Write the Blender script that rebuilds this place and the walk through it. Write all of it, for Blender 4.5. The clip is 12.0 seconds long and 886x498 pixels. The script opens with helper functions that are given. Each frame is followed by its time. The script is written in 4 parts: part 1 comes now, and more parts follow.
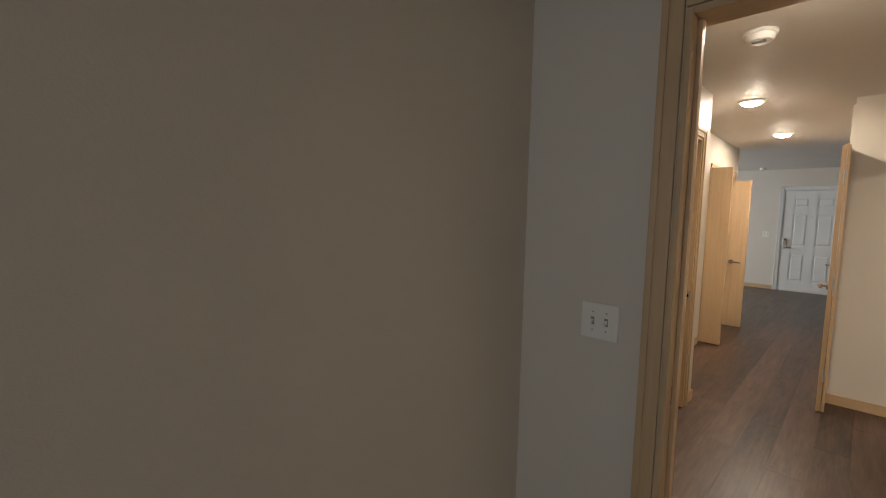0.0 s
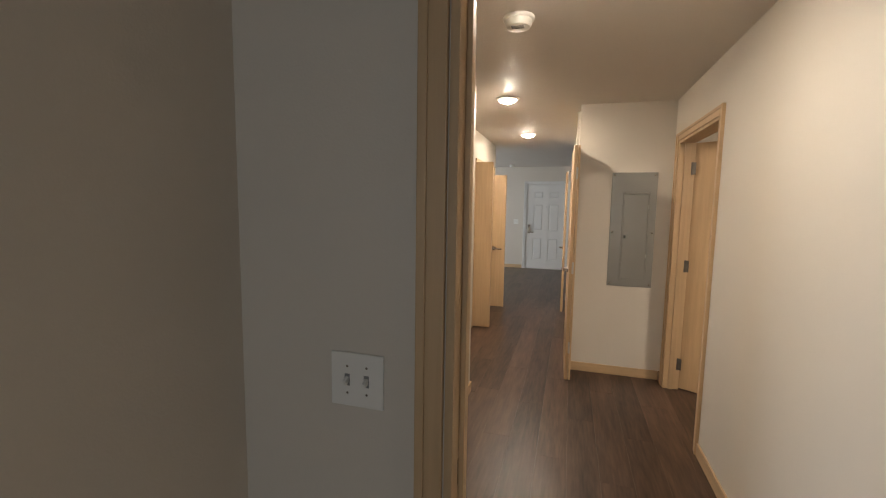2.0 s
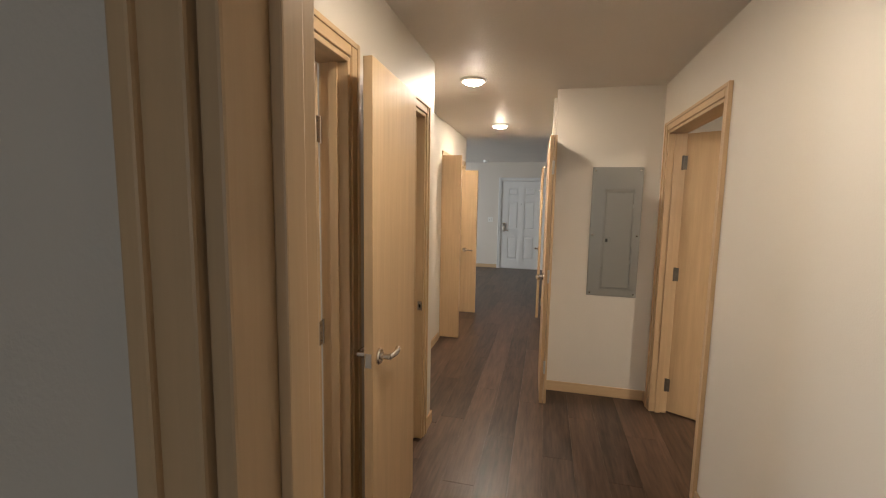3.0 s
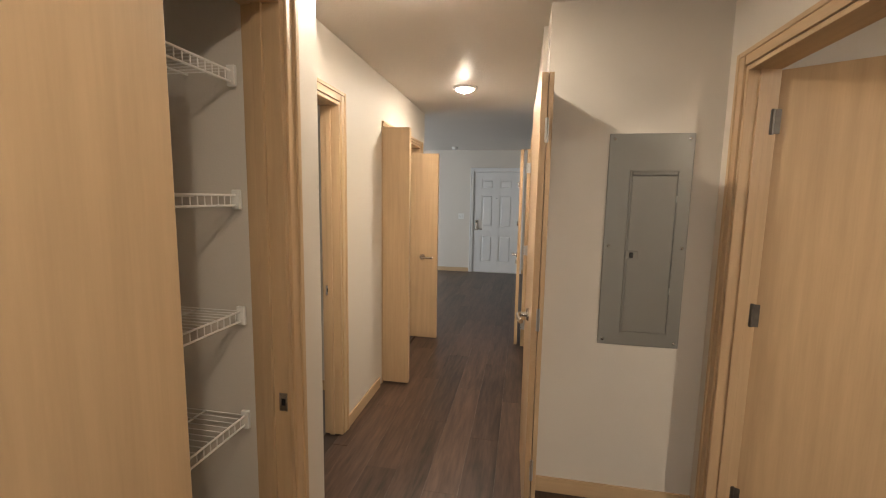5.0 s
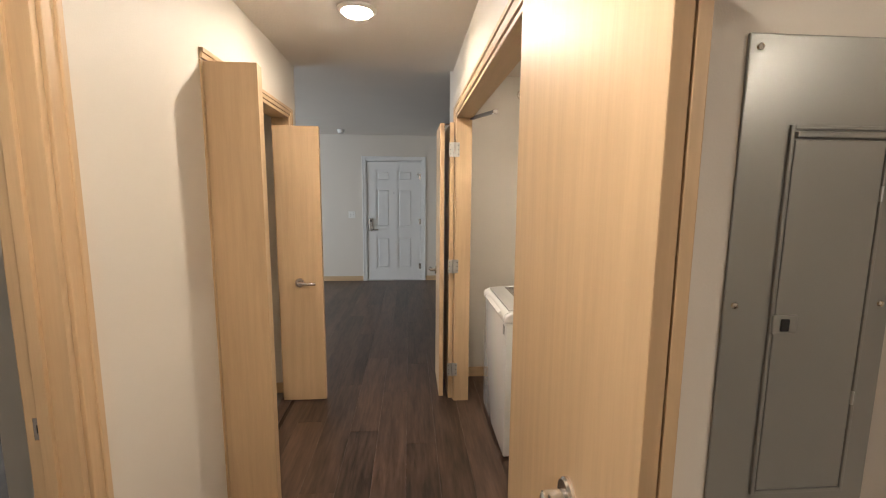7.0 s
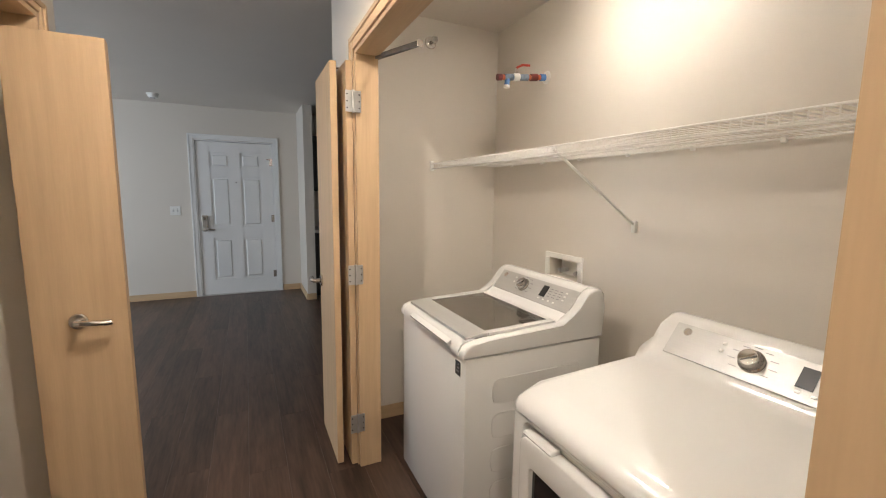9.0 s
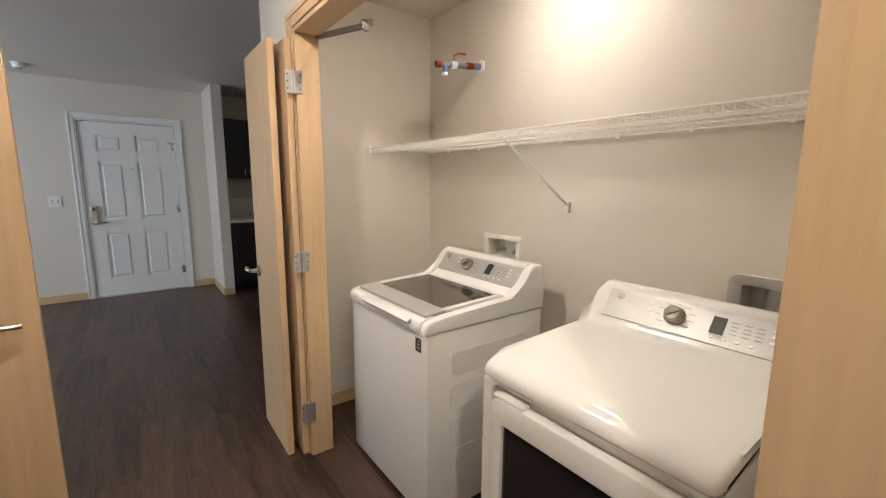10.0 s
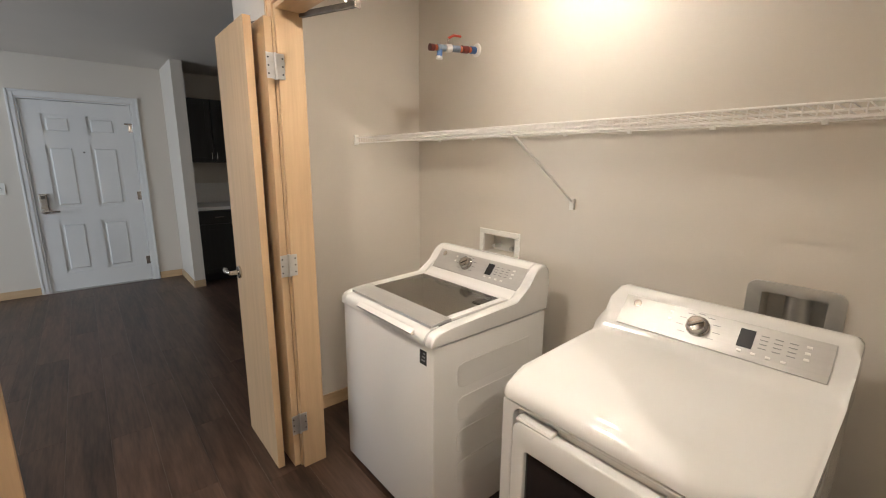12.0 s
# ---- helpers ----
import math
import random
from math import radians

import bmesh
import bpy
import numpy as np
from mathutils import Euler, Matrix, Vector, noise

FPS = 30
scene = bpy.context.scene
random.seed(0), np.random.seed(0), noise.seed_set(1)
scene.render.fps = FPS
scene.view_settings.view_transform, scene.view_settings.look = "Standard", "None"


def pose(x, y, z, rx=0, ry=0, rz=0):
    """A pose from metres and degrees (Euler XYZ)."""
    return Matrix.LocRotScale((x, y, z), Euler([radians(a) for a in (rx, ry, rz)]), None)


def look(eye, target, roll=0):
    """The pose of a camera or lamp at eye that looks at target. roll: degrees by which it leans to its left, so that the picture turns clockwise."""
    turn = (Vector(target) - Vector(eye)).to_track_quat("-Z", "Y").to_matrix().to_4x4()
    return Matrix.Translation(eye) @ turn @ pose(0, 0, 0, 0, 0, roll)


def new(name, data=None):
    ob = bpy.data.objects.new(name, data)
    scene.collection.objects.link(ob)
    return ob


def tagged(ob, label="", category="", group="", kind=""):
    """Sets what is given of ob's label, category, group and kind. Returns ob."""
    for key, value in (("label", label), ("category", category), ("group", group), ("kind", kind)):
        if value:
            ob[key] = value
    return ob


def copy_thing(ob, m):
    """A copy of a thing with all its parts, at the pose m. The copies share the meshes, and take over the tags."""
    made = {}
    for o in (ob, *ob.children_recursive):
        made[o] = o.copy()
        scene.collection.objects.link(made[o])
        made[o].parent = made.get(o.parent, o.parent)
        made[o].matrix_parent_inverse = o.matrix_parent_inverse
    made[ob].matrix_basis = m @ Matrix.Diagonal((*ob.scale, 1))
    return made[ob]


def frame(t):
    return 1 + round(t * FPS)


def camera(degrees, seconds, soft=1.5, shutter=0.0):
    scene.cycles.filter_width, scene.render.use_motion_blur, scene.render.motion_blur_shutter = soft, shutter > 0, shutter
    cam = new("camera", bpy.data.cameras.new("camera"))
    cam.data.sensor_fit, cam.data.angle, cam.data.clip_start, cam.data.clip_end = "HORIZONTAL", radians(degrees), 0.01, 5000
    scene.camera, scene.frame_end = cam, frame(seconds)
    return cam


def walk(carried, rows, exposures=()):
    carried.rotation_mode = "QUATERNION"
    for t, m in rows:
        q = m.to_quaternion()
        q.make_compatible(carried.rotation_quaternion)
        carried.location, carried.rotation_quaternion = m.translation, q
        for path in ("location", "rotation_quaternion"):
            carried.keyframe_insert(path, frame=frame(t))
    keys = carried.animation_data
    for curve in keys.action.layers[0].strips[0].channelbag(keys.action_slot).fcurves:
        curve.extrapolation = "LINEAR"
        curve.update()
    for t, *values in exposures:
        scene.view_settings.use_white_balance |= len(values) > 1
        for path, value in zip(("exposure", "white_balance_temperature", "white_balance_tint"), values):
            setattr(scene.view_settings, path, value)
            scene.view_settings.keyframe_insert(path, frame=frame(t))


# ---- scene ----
cam = camera(93.0, 12.0, soft=1.1)
PATH = [
    (0, (0.615, 0.964, 1.488), (2.025, 2.37, 1.308), 1.2),
    (0.5, (0.661, 0.969, 1.485), (2.265, 2.149, 1.299), 1.1),
    (1, (0.784, 1.029, 1.493), (2.546, 1.955, 1.3), 1.0),
    (1.5, (0.945, 1.077, 1.51), (2.805, 1.785, 1.309), 0.9),
    (2, (1.161, 1.131, 1.515), (3.067, 1.703, 1.309), 0.9),
    (2.5, (1.418, 1.131, 1.525), (3.34, 1.641, 1.31), 1.0),
    (3, (1.7, 1.126, 1.538), (3.631, 1.596, 1.316), 1.0),
    (5, (3.067, 1.177, 1.518), (5.019, 1.54, 1.276), 1.0),
    (5.5, (3.398, 1.225, 1.514), (5.374, 1.413, 1.269), 1.1),
    (6, (3.73, 1.279, 1.524), (5.713, 1.345, 1.271), 0.8),
    (6.5, (4.053, 1.362, 1.529), (6.036, 1.322, 1.272), 0.8),
    (6.7, (4.185, 1.39, 1.534), (6.166, 1.305, 1.273), 0.6),
    (8.3, (5.156, 1.514, 1.425), (7.068, 0.985, 1.175), 0.9),
    (8.5, (5.218, 1.536, 1.42), (7.108, 0.934, 1.17), 0.9),
    (9, (5.326, 1.583, 1.405), (7.122, 0.744, 1.144), 0.7),
    (9.5, (5.369, 1.66, 1.389), (7.054, 0.62, 1.109), 0.5),
    (10, (5.353, 1.746, 1.386), (6.939, 0.568, 1.073), 0.4),
    (10.5, (5.335, 1.806, 1.387), (6.846, 0.543, 1.039), 0.2),
    (11, (5.35, 1.829, 1.401), (6.813, 0.518, 1.025), 0.2),
    (11.5, (5.413, 1.805, 1.427), (6.87, 0.494, 1.028), 0.3),
    (12, (5.537, 1.759, 1.458), (7.026, 0.488, 1.05), 0.5),
]
walk(cam, [(t, look(eye, target, roll)) for t, eye, target, roll in PATH],
     [(0, 0.03, 6500, 10), (6.5, 0.06, 6300, 10), (8.5, 0.05, 5950, 10), (12, 0.05, 6000, 10)])

# ---- light ----
world = bpy.data.worlds.new("world")
scene.world = world
world.use_nodes = True
sky = world.node_tree.nodes.new("ShaderNodeTexSky")
sky.sky_type = "NISHITA"
sky.sun_disc = False
sky.sun_elevation = radians(35)
sky.sun_rotation = radians(200)
bgn = world.node_tree.nodes["Background"]
world.node_tree.links.new(sky.outputs[0], bgn.inputs[0])
bgn.inputs[1].default_value = 0.1
scene.view_settings.exposure = 0.0
LAMP_STRENGTH = 85
CORE_STRENGTH = 7600
LAMP_COLOR = (1.0, 0.86, 0.69)
DAY_COLOR = (0.87, 0.94, 1.0)


def window_light(name, eye, target, width, height, power):
    data = bpy.data.lights.new(name, "AREA")
    data.shape, data.size, data.size_y, data.energy, data.color = "RECTANGLE", width, height, power, DAY_COLOR
    new(name, data).matrix_world = look(eye, target)


window_light("window_light_living", (9.6, 5.90, 1.45), (9.6, 0, 1.3), 2.2, 1.4, 98)
window_light("window_light_bedroom", (6.8, 5.90, 1.5), (6.8, 0, 1.2), 1.1, 1.3, 25)
window_light("window_light_side_room", (3.0, 5.90, 1.5), (3.0, 0, 1.2), 1.0, 1.3, 75)
window_light("window_light_start", (-2.40, 1.2, 1.5), (2, 1.0, 1.2), 1.4, 1.3, 16)


# ---- materials ----
def material(name, color, rough=0.5, metal=0.0, var=0.08, scale=6.0, stretch=(1, 1, 1), bump=0.05, fine=60.0, per_object=0.0, coat=0.0, finew=0.35, lo=0.3, hi=None):
    """A principled material with two scales of colour variation, fine relief and, on request, a shift per object."""
    m = bpy.data.materials.new(name)
    m.use_nodes = True
    nt = m.node_tree
    n, l = nt.nodes, nt.links
    b = n["Principled BSDF"]
    b.inputs["Roughness"].default_value = rough
    b.inputs["Metallic"].default_value = metal
    b.inputs["Coat Weight"].default_value = coat
    b.inputs["Coat Roughness"].default_value = 0.04
    tc = n.new("ShaderNodeTexCoord")
    mp = n.new("ShaderNodeMapping")
    mp.inputs["Scale"].default_value = stretch
    l.new(tc.outputs["Object"], mp.inputs["Vector"])
    vec = mp.outputs["Vector"]
    info = n.new("ShaderNodeObjectInfo")
    if per_object:
        off = n.new("ShaderNodeVectorMath")
        off.operation = "MULTIPLY_ADD"
        comb = n.new("ShaderNodeCombineXYZ")
        for i in range(3):
            l.new(info.outputs["Random"], comb.inputs[i])
        off.inputs[1].default_value = (37, 53, 71)
        l.new(comb.outputs[0], off.inputs[0])
        l.new(vec, off.inputs[2])
        vec = off.outputs[0]
    big = n.new("ShaderNodeTexNoise")
    big.inputs["Scale"].default_value = scale
    big.inputs["Detail"].default_value = 4
    l.new(vec, big.inputs["Vector"])
    small = n.new("ShaderNodeTexNoise")
    small.inputs["Scale"].default_value = fine
    small.inputs["Detail"].default_value = 3
    l.new(vec, small.inputs["Vector"])
    add = n.new("ShaderNodeMath")
    add.operation = "MULTIPLY_ADD"
    add.inputs[1].default_value = finew
    l.new(small.outputs["Fac"], add.inputs[0])
    l.new(big.outputs["Fac"], add.inputs[2])
    src = add.outputs[0]
    if per_object:
        add2 = n.new("ShaderNodeMath")
        add2.operation = "MULTIPLY_ADD"
        add2.inputs[1].default_value = per_object
        l.new(info.outputs["Random"], add2.inputs[0])
        l.new(src, add2.inputs[2])
        src = add2.outputs[0]
    ramp = n.new("ShaderNodeMapRange")
    ramp.inputs["From Min"].default_value = lo
    ramp.inputs["From Max"].default_value = hi or 0.70 + finew + per_object
    ramp.inputs["To Min"].default_value = 1 - var
    ramp.inputs["To Max"].default_value = 1 + var
    l.new(src, ramp.inputs["Value"])
    mul = n.new("ShaderNodeVectorMath")
    mul.operation = "SCALE"
    mul.inputs[0].default_value = color
    l.new(ramp.outputs[0], mul.inputs["Scale"])
    l.new(mul.outputs[0], b.inputs["Base Color"])
    if bump:
        bp = n.new("ShaderNodeBump")
        bp.inputs["Strength"].default_value = bump
        bp.inputs["Distance"].default_value = 0.004
        l.new(small.outputs["Fac"], bp.inputs["Height"])
        l.new(bp.outputs[0], b.inputs["Normal"])
    return m


def emitter(name, color, strength):
    m = bpy.data.materials.new(name)
    m.use_nodes = True
    b = m.node_tree.nodes["Principled BSDF"]
    b.inputs["Base Color"].default_value = (0.9, 0.9, 0.9, 1)
    b.inputs["Emission Color"].default_value = (*color, 1)
    b.inputs["Emission Strength"].default_value = strength
    return m


def glass(name, color, rough=0.02):
    m = bpy.data.materials.new(name)
    m.use_nodes = True
    b = m.node_tree.nodes["Principled BSDF"]
    b.inputs["Base Color"].default_value = (*color, 1)
    b.inputs["Roughness"].default_value = rough
    b.inputs["Transmission Weight"].default_value = 1.0
    b.inputs["IOR"].default_value = 1.45
    return m


PAINT = material("greige_wall_paint", (0.63, 0.583, 0.515), 0.55, var=0.03, scale=1.5, fine=180, bump=0.12)
CEIL = material("textured_ceiling_paint", (0.66, 0.61, 0.55), 0.6, var=0.04, scale=2.0, fine=70, bump=0.35)
MAPLE = material("maple_veneer", (0.525, 0.368, 0.214), 0.45, var=0.12, scale=5, stretch=(6, 6, 0.35), fine=28, bump=0.03, per_object=0.15, coat=0.0, lo=0.42, hi=1.08)
MAPLE_H = material("maple_trim", (0.525, 0.368, 0.214), 0.45, var=0.12, scale=5, stretch=(0.35, 6, 6), fine=28, bump=0.03, per_object=0.15, coat=0.0, lo=0.42, hi=1.08)
MAPLE_Y = material("maple_trim_across", (0.525, 0.368, 0.214), 0.45, var=0.12, scale=5, stretch=(6, 0.35, 6), fine=28, bump=0.03, per_object=0.15, coat=0.0, lo=0.42, hi=1.08)
PLANK = material("brown_vinyl_plank", (0.071, 0.041, 0.028), 0.37, var=0.75, scale=2.6, stretch=(0.8, 7, 1), fine=8, bump=0.25, per_object=0.30, finew=0.8, lo=0.68, hi=1.5)
SEAM = material("plank_seam", (0.035, 0.022, 0.016), 0.7, var=0.2)
CARPET = material("grey_carpet", (0.20, 0.175, 0.155), 0.95, var=0.35, scale=4, fine=220, bump=0.8)
WHITE = material("white_enamel", (0.755, 0.745, 0.72), 0.13, var=0.012, scale=3, bump=0.0, coat=0.6)
PLASTIC = material("white_plastic", (0.78, 0.77, 0.73), 0.35, var=0.02, bump=0.0)
DOORWHITE = material("white_door_paint", (0.70, 0.70, 0.69), 0.4, var=0.03, scale=3, fine=120, bump=0.03)
WIRE = material("white_vinyl_wire", (0.80, 0.78, 0.74), 0.35, var=0.02, bump=0.0)
CHROME = material("satin_nickel", (0.62, 0.59, 0.55), 0.24, 1.0, var=0.05, scale=20, bump=0.01)
STEEL = material("brushed_console_metal", (0.50, 0.49, 0.47), 0.36, 0.45, var=0.05, scale=4, stretch=(1, 40, 40), bump=0.02)
GALV = material("galvanised_steel", (0.55, 0.55, 0.54), 0.35, 0.9, var=0.12, scale=10, bump=0.03)
PANELGREY = material("grey_powder_coat", (0.275, 0.27, 0.25), 0.30, 0.3, var=0.03, scale=4, fine=250, bump=0.04)
DARK = material("dark_plastic", (0.012, 0.012, 0.013), 0.3, var=0.1, bump=0.0)
SMOKE = material("smoked_door_glass", (0.010, 0.010, 0.012), 0.06, var=0.1, bump=0.0, coat=0.5)
ESPRESSO = material("espresso_cabinet", (0.026, 0.024, 0.022), 0.35, var=0.25, scale=6, stretch=(5, 5, 0.5), bump=0.02)
COUNTER = material("pale_counter", (0.72, 0.70, 0.67), 0.3, var=0.05, scale=30, bump=0.0)
TUB = material("stainless_tub", (0.42, 0.41, 0.39), 0.3, 0.9, var=0.1, scale=8, bump=0.02)
RED = material("red_handle", (0.42, 0.055, 0.025), 0.4, var=0.05, bump=0.0)
BLUE = material("blue_label", (0.06, 0.14, 0.35), 0.45, var=0.05, bump=0.0)
MARK = material("grey_print", (0.22, 0.22, 0.22), 0.5, var=0.05, bump=0.0)
KNOBCHROME = material("dark_polished_chrome", (0.42, 0.40, 0.37), 0.14, 1.0, var=0.05, scale=20, bump=0.0)
BRONZE = material("aged_nickel", (0.16, 0.145, 0.125), 0.42, 0.8, var=0.2, scale=30, bump=0.02)
WRAP = material("blue_grey_pipe_label", (0.16, 0.20, 0.26), 0.45, var=0.3, scale=60, bump=0.0)
ORANGE = material("orange_red_band", (0.42, 0.10, 0.03), 0.4, var=0.1, bump=0.0)
RIDGE = material("dark_red_coupling", (0.12, 0.02, 0.015), 0.35, var=0.2, bump=0.0)
LIDGLASS = glass("tinted_lid_glass", (0.78, 0.76, 0.72))
CLEAR = glass("window_glass", (0.95, 0.97, 0.97))
LENS = emitter("lamp_lens", LAMP_COLOR, LAMP_STRENGTH)
CORE = emitter("lamp_core", LAMP_COLOR, CORE_STRENGTH)
CORE_SOFT = emitter("lamp_core_dimmed", LAMP_COLOR, CORE_STRENGTH * 0.6)
CORE_FAINT = emitter("lamp_core_faint", LAMP_COLOR, CORE_STRENGTH * 0.38)
# for the fill lamp added in the first room
CORE_FILL = emitter("lamp_core_fill", LAMP_COLOR, CORE_STRENGTH * 0.42)
CORE_STRONG = emitter("lamp_core_strong", LAMP_COLOR, CORE_STRENGTH * 2.1)

# ---- building helpers ----
ORIGIN = {}


def bx(bm, x0, x1, y0, y1, z0, z1, bevel=0.0):
    """A box, its edges rounded where bevel is given."""
    vs = [bm.verts.new((x, y, z)) for x in (x0, x1) for y in (y0, y1) for z in (z0, z1)]
    fs = []
    for i in ((0, 1, 3, 2), (4, 6, 7, 5), (0, 4, 5, 1), (2, 3, 7, 6), (0, 2, 6, 4), (1, 5, 7, 3)):
        fs.append(bm.faces.new([vs[k] for k in i]))
    if bevel:
        es = list({e for f in fs for e in f.edges})
        bmesh.ops.bevel(bm, geom=es, offset=bevel, segments=2, affect="EDGES", profile=0.6)
    return bm


def box(x0, x1, y0, y1, z0, z1, bevel=0.0):
    return bx(bmesh.new(), x0, x1, y0, y1, z0, z1, bevel)


def rod(bm, a, b, r, sides=6):
    """A round bar from a to b."""
    a, b = Vector(a), Vector(b)
    d = b - a
    q = d.to_track_quat("Z", "Y").to_matrix()
    rings = []
    for p in (a, b):
        rings.append([bm.verts.new(p + q @ Vector((r * math.cos(2 * math.pi * k / sides), r * math.sin(2 * math.pi * k / sides), 0))) for k in range(sides)])
    for k in range(sides):
        bm.faces.new((rings[0][k], rings[0][(k + 1) % sides], rings[1][(k + 1) % sides], rings[1][k]))
    bm.faces.new(rings[0][::-1])
    bm.faces.new(rings[1])
    return bm


def tube(bm, pts, r, sides=10):
    """A round bar bent through the points."""
    for a, b in zip(pts, pts[1:]):
        rod(bm, a, b, r, sides)
    for p in pts[1:-1]:
        bmesh.ops.create_uvsphere(bm, u_segments=sides, v_segments=6, radius=r * 1.01, matrix=Matrix.Translation(p))
    return bm


def lathe(bm, profile, m=None, sides=32):
    """A turned body: (radius, height) pairs round the z axis, put by m."""
    m = m or Matrix()
    rings = [[bm.verts.new(m @ Vector((r * math.cos(2 * math.pi * k / sides), r * math.sin(2 * math.pi * k / sides), z))) for k in range(sides)] for r, z in profile]
    for p, q in zip(rings, rings[1:]):
        for k in range(sides):
            bm.faces.new((p[k], p[(k + 1) % sides], q[(k + 1) % sides], q[k]))
    if profile[0][0] > 1e-4:
        bm.faces.new(rings[0][::-1])
    if profile[-1][0] > 1e-4:
        bm.faces.new(rings[-1])
    return bm


def prism(bm, profile, x0, x1, bevel=0.0):
    """A body with the outline (y, z) from x0 to x1."""
    a = [bm.verts.new((x0, y, z)) for y, z in profile]
    b = [bm.verts.new((x1, y, z)) for y, z in profile]
    fs = [bm.faces.new(a[::-1]), bm.faces.new(b)]
    n = len(profile)
    for k in range(n):
        fs.append(bm.faces.new((a[k], a[(k + 1) % n], b[(k + 1) % n], b[k])))
    if bevel:
        es = list({e for f in fs[:2] for e in f.edges})
        bmesh.ops.bevel(bm, geom=es, offset=bevel, segments=3, affect="EDGES", profile=0.5)
    return bm


def ring(bm, outer, inner, r_out, r_in, y0, y1, bevel=0.0):
    """A frame with rounded corners in the xz plane from y0 back to y1; outer and inner are (x0, x1, z0, z1)."""
    def loop(rect, r):
        x0, x1, z0, z1 = rect
        pts = []
        for cx, cz, a0 in ((x1 - r, z1 - r, 0), (x0 + r, z1 - r, 90), (x0 + r, z0 + r, 180), (x1 - r, z0 + r, 270)):
            pts += [(cx + r * math.cos(radians(a0 + 18 * k)), cz + r * math.sin(radians(a0 + 18 * k))) for k in range(6)]
        return pts
    loops = [[bm.verts.new((x, y, z)) for x, z in loop(rect, r)] for rect, r, y in ((outer, r_out, y0), (inner, r_in, y0), (inner, r_in, y1), (outer, r_out, y1))]
    n = len(loops[0])
    for i in range(4):
        p, q = loops[i], loops[(i + 1) % 4]
        for k in range(n):
            bm.faces.new((p[k], p[(k + 1) % n], q[(k + 1) % n], q[k]))
    if bevel:
        es = [e for lp in loops[:2] for e in {bm.edges.get((lp[k], lp[(k + 1) % n])) for k in range(n)}]
        bmesh.ops.bevel(bm, geom=es, offset=bevel, segments=3, affect="EDGES", profile=0.5)
    return bm


def thing(name, at, label, category, group="", kind=""):
    ob = new(name)
    ob.location = at
    ob.empty_display_size = 0.1
    ORIGIN[ob.name] = Vector(at)
    return tagged(ob, label, category, group, kind)


def part(name, bm, mat, parent=None, label="", m=None, smooth=False):
    """Links bm, built in the world's coordinates (or put there by m), as one mesh under parent."""
    if m is not None:
        bm.transform(m)
    org = ORIGIN[parent.name] if parent else Vector((0, 0, 0))
    bm.transform(Matrix.Translation(-org))
    bmesh.ops.recalc_face_normals(bm, faces=bm.faces[:])
    me = bpy.data.meshes.new(name)
    bm.to_mesh(me)
    bm.free()
    me.materials.append(mat)
    ob = new(name, me)
    if smooth:
        for p in me.polygons:
            p.use_smooth = True
        me.set_sharp_from_angle(angle=radians(38))
    if parent:
        ob.parent = parent
        ORIGIN[ob.name] = org
    if label:
        ob["label"] = label
    return ob


def setting(name, bm, mat, label, category, smooth=False):
    ob = part(name, bm, mat, None, "", smooth=smooth)
    ORIGIN[ob.name] = Vector((0, 0, 0))
    return tagged(ob, label, category, kind="structure")


# ---- the structure ----
HC, LC, BC = 2.42, 2.48, 2.44   # ceilings: corridor, living room, bedrooms
HEAD = 2.06                     # underside of the door heads
TOP = 2.62


def wall(name, segs, label="matt greige painted plaster wall"):
    bm = bmesh.new()
    for s in segs:
        bx(bm, *s)
    return setting(name, bm, PAINT, label, "wall")


# wall between the first room and the corridor, with the doorway
wall("wall_1", [(1.953, 2.07, 1.358, 1.86, 0, TOP), (1.953, 2.07, 0.458, 1.358, HEAD, TOP), (1.953, 2.07, -3.0, 0.458, 0, TOP)])
# long wall on the corridor's closet side, with two doorways
wall("wall_2", [(-2.6, 2.28, 1.86, 1.975, 0, TOP), (2.28, 3.19, 1.86, 1.975, HEAD, TOP), (3.19, 3.645, 1.86, 1.975, 0, TOP),
                (3.645, 4.204, 1.86, 1.975, HEAD, TOP), (4.204, 4.41, 1.86, 1.975, 0, TOP)])
wall("wall_3", [(4.190, 4.41, 1.975, 6.0, 0, TOP)])
# recessed wall with the bedroom doorway and the hall closet
wall("wall_4", [(4.41, 4.52, 2.255, 2.37, 0, TOP), (4.52, 5.455, 2.255, 2.37, HEAD, TOP), (5.455, 6.215, 2.255, 2.37, 0, TOP),
                (6.215, 7.462, 2.255, 2.37, HEAD - 0.012, TOP), (7.462, 7.64, 2.255, 2.37, 0, TOP)])
wall("wall_5", [(6.0, 6.11, 2.37, 2.97, 0, TOP), (6.11, 7.53, 2.87, 2.97, 0, TOP), (7.53, 7.64, 2.37, 6.0, 0, TOP)])
# corridor wall opposite, with the doorway beside the electric panel
wall("wall_6", [(2.05, 4.04, 0.195, 0.31, 0, TOP), (4.04, 5.02, 0.195, 0.31, HEAD, TOP), (5.02, 5.178, 0.195, 0.31, 0, TOP)])
wall("wall_7", [(5.178, 5.29, 0.089, 1.078, 0, TOP), (5.29, 5.455, 0.97, 1.078, 0, TOP)])
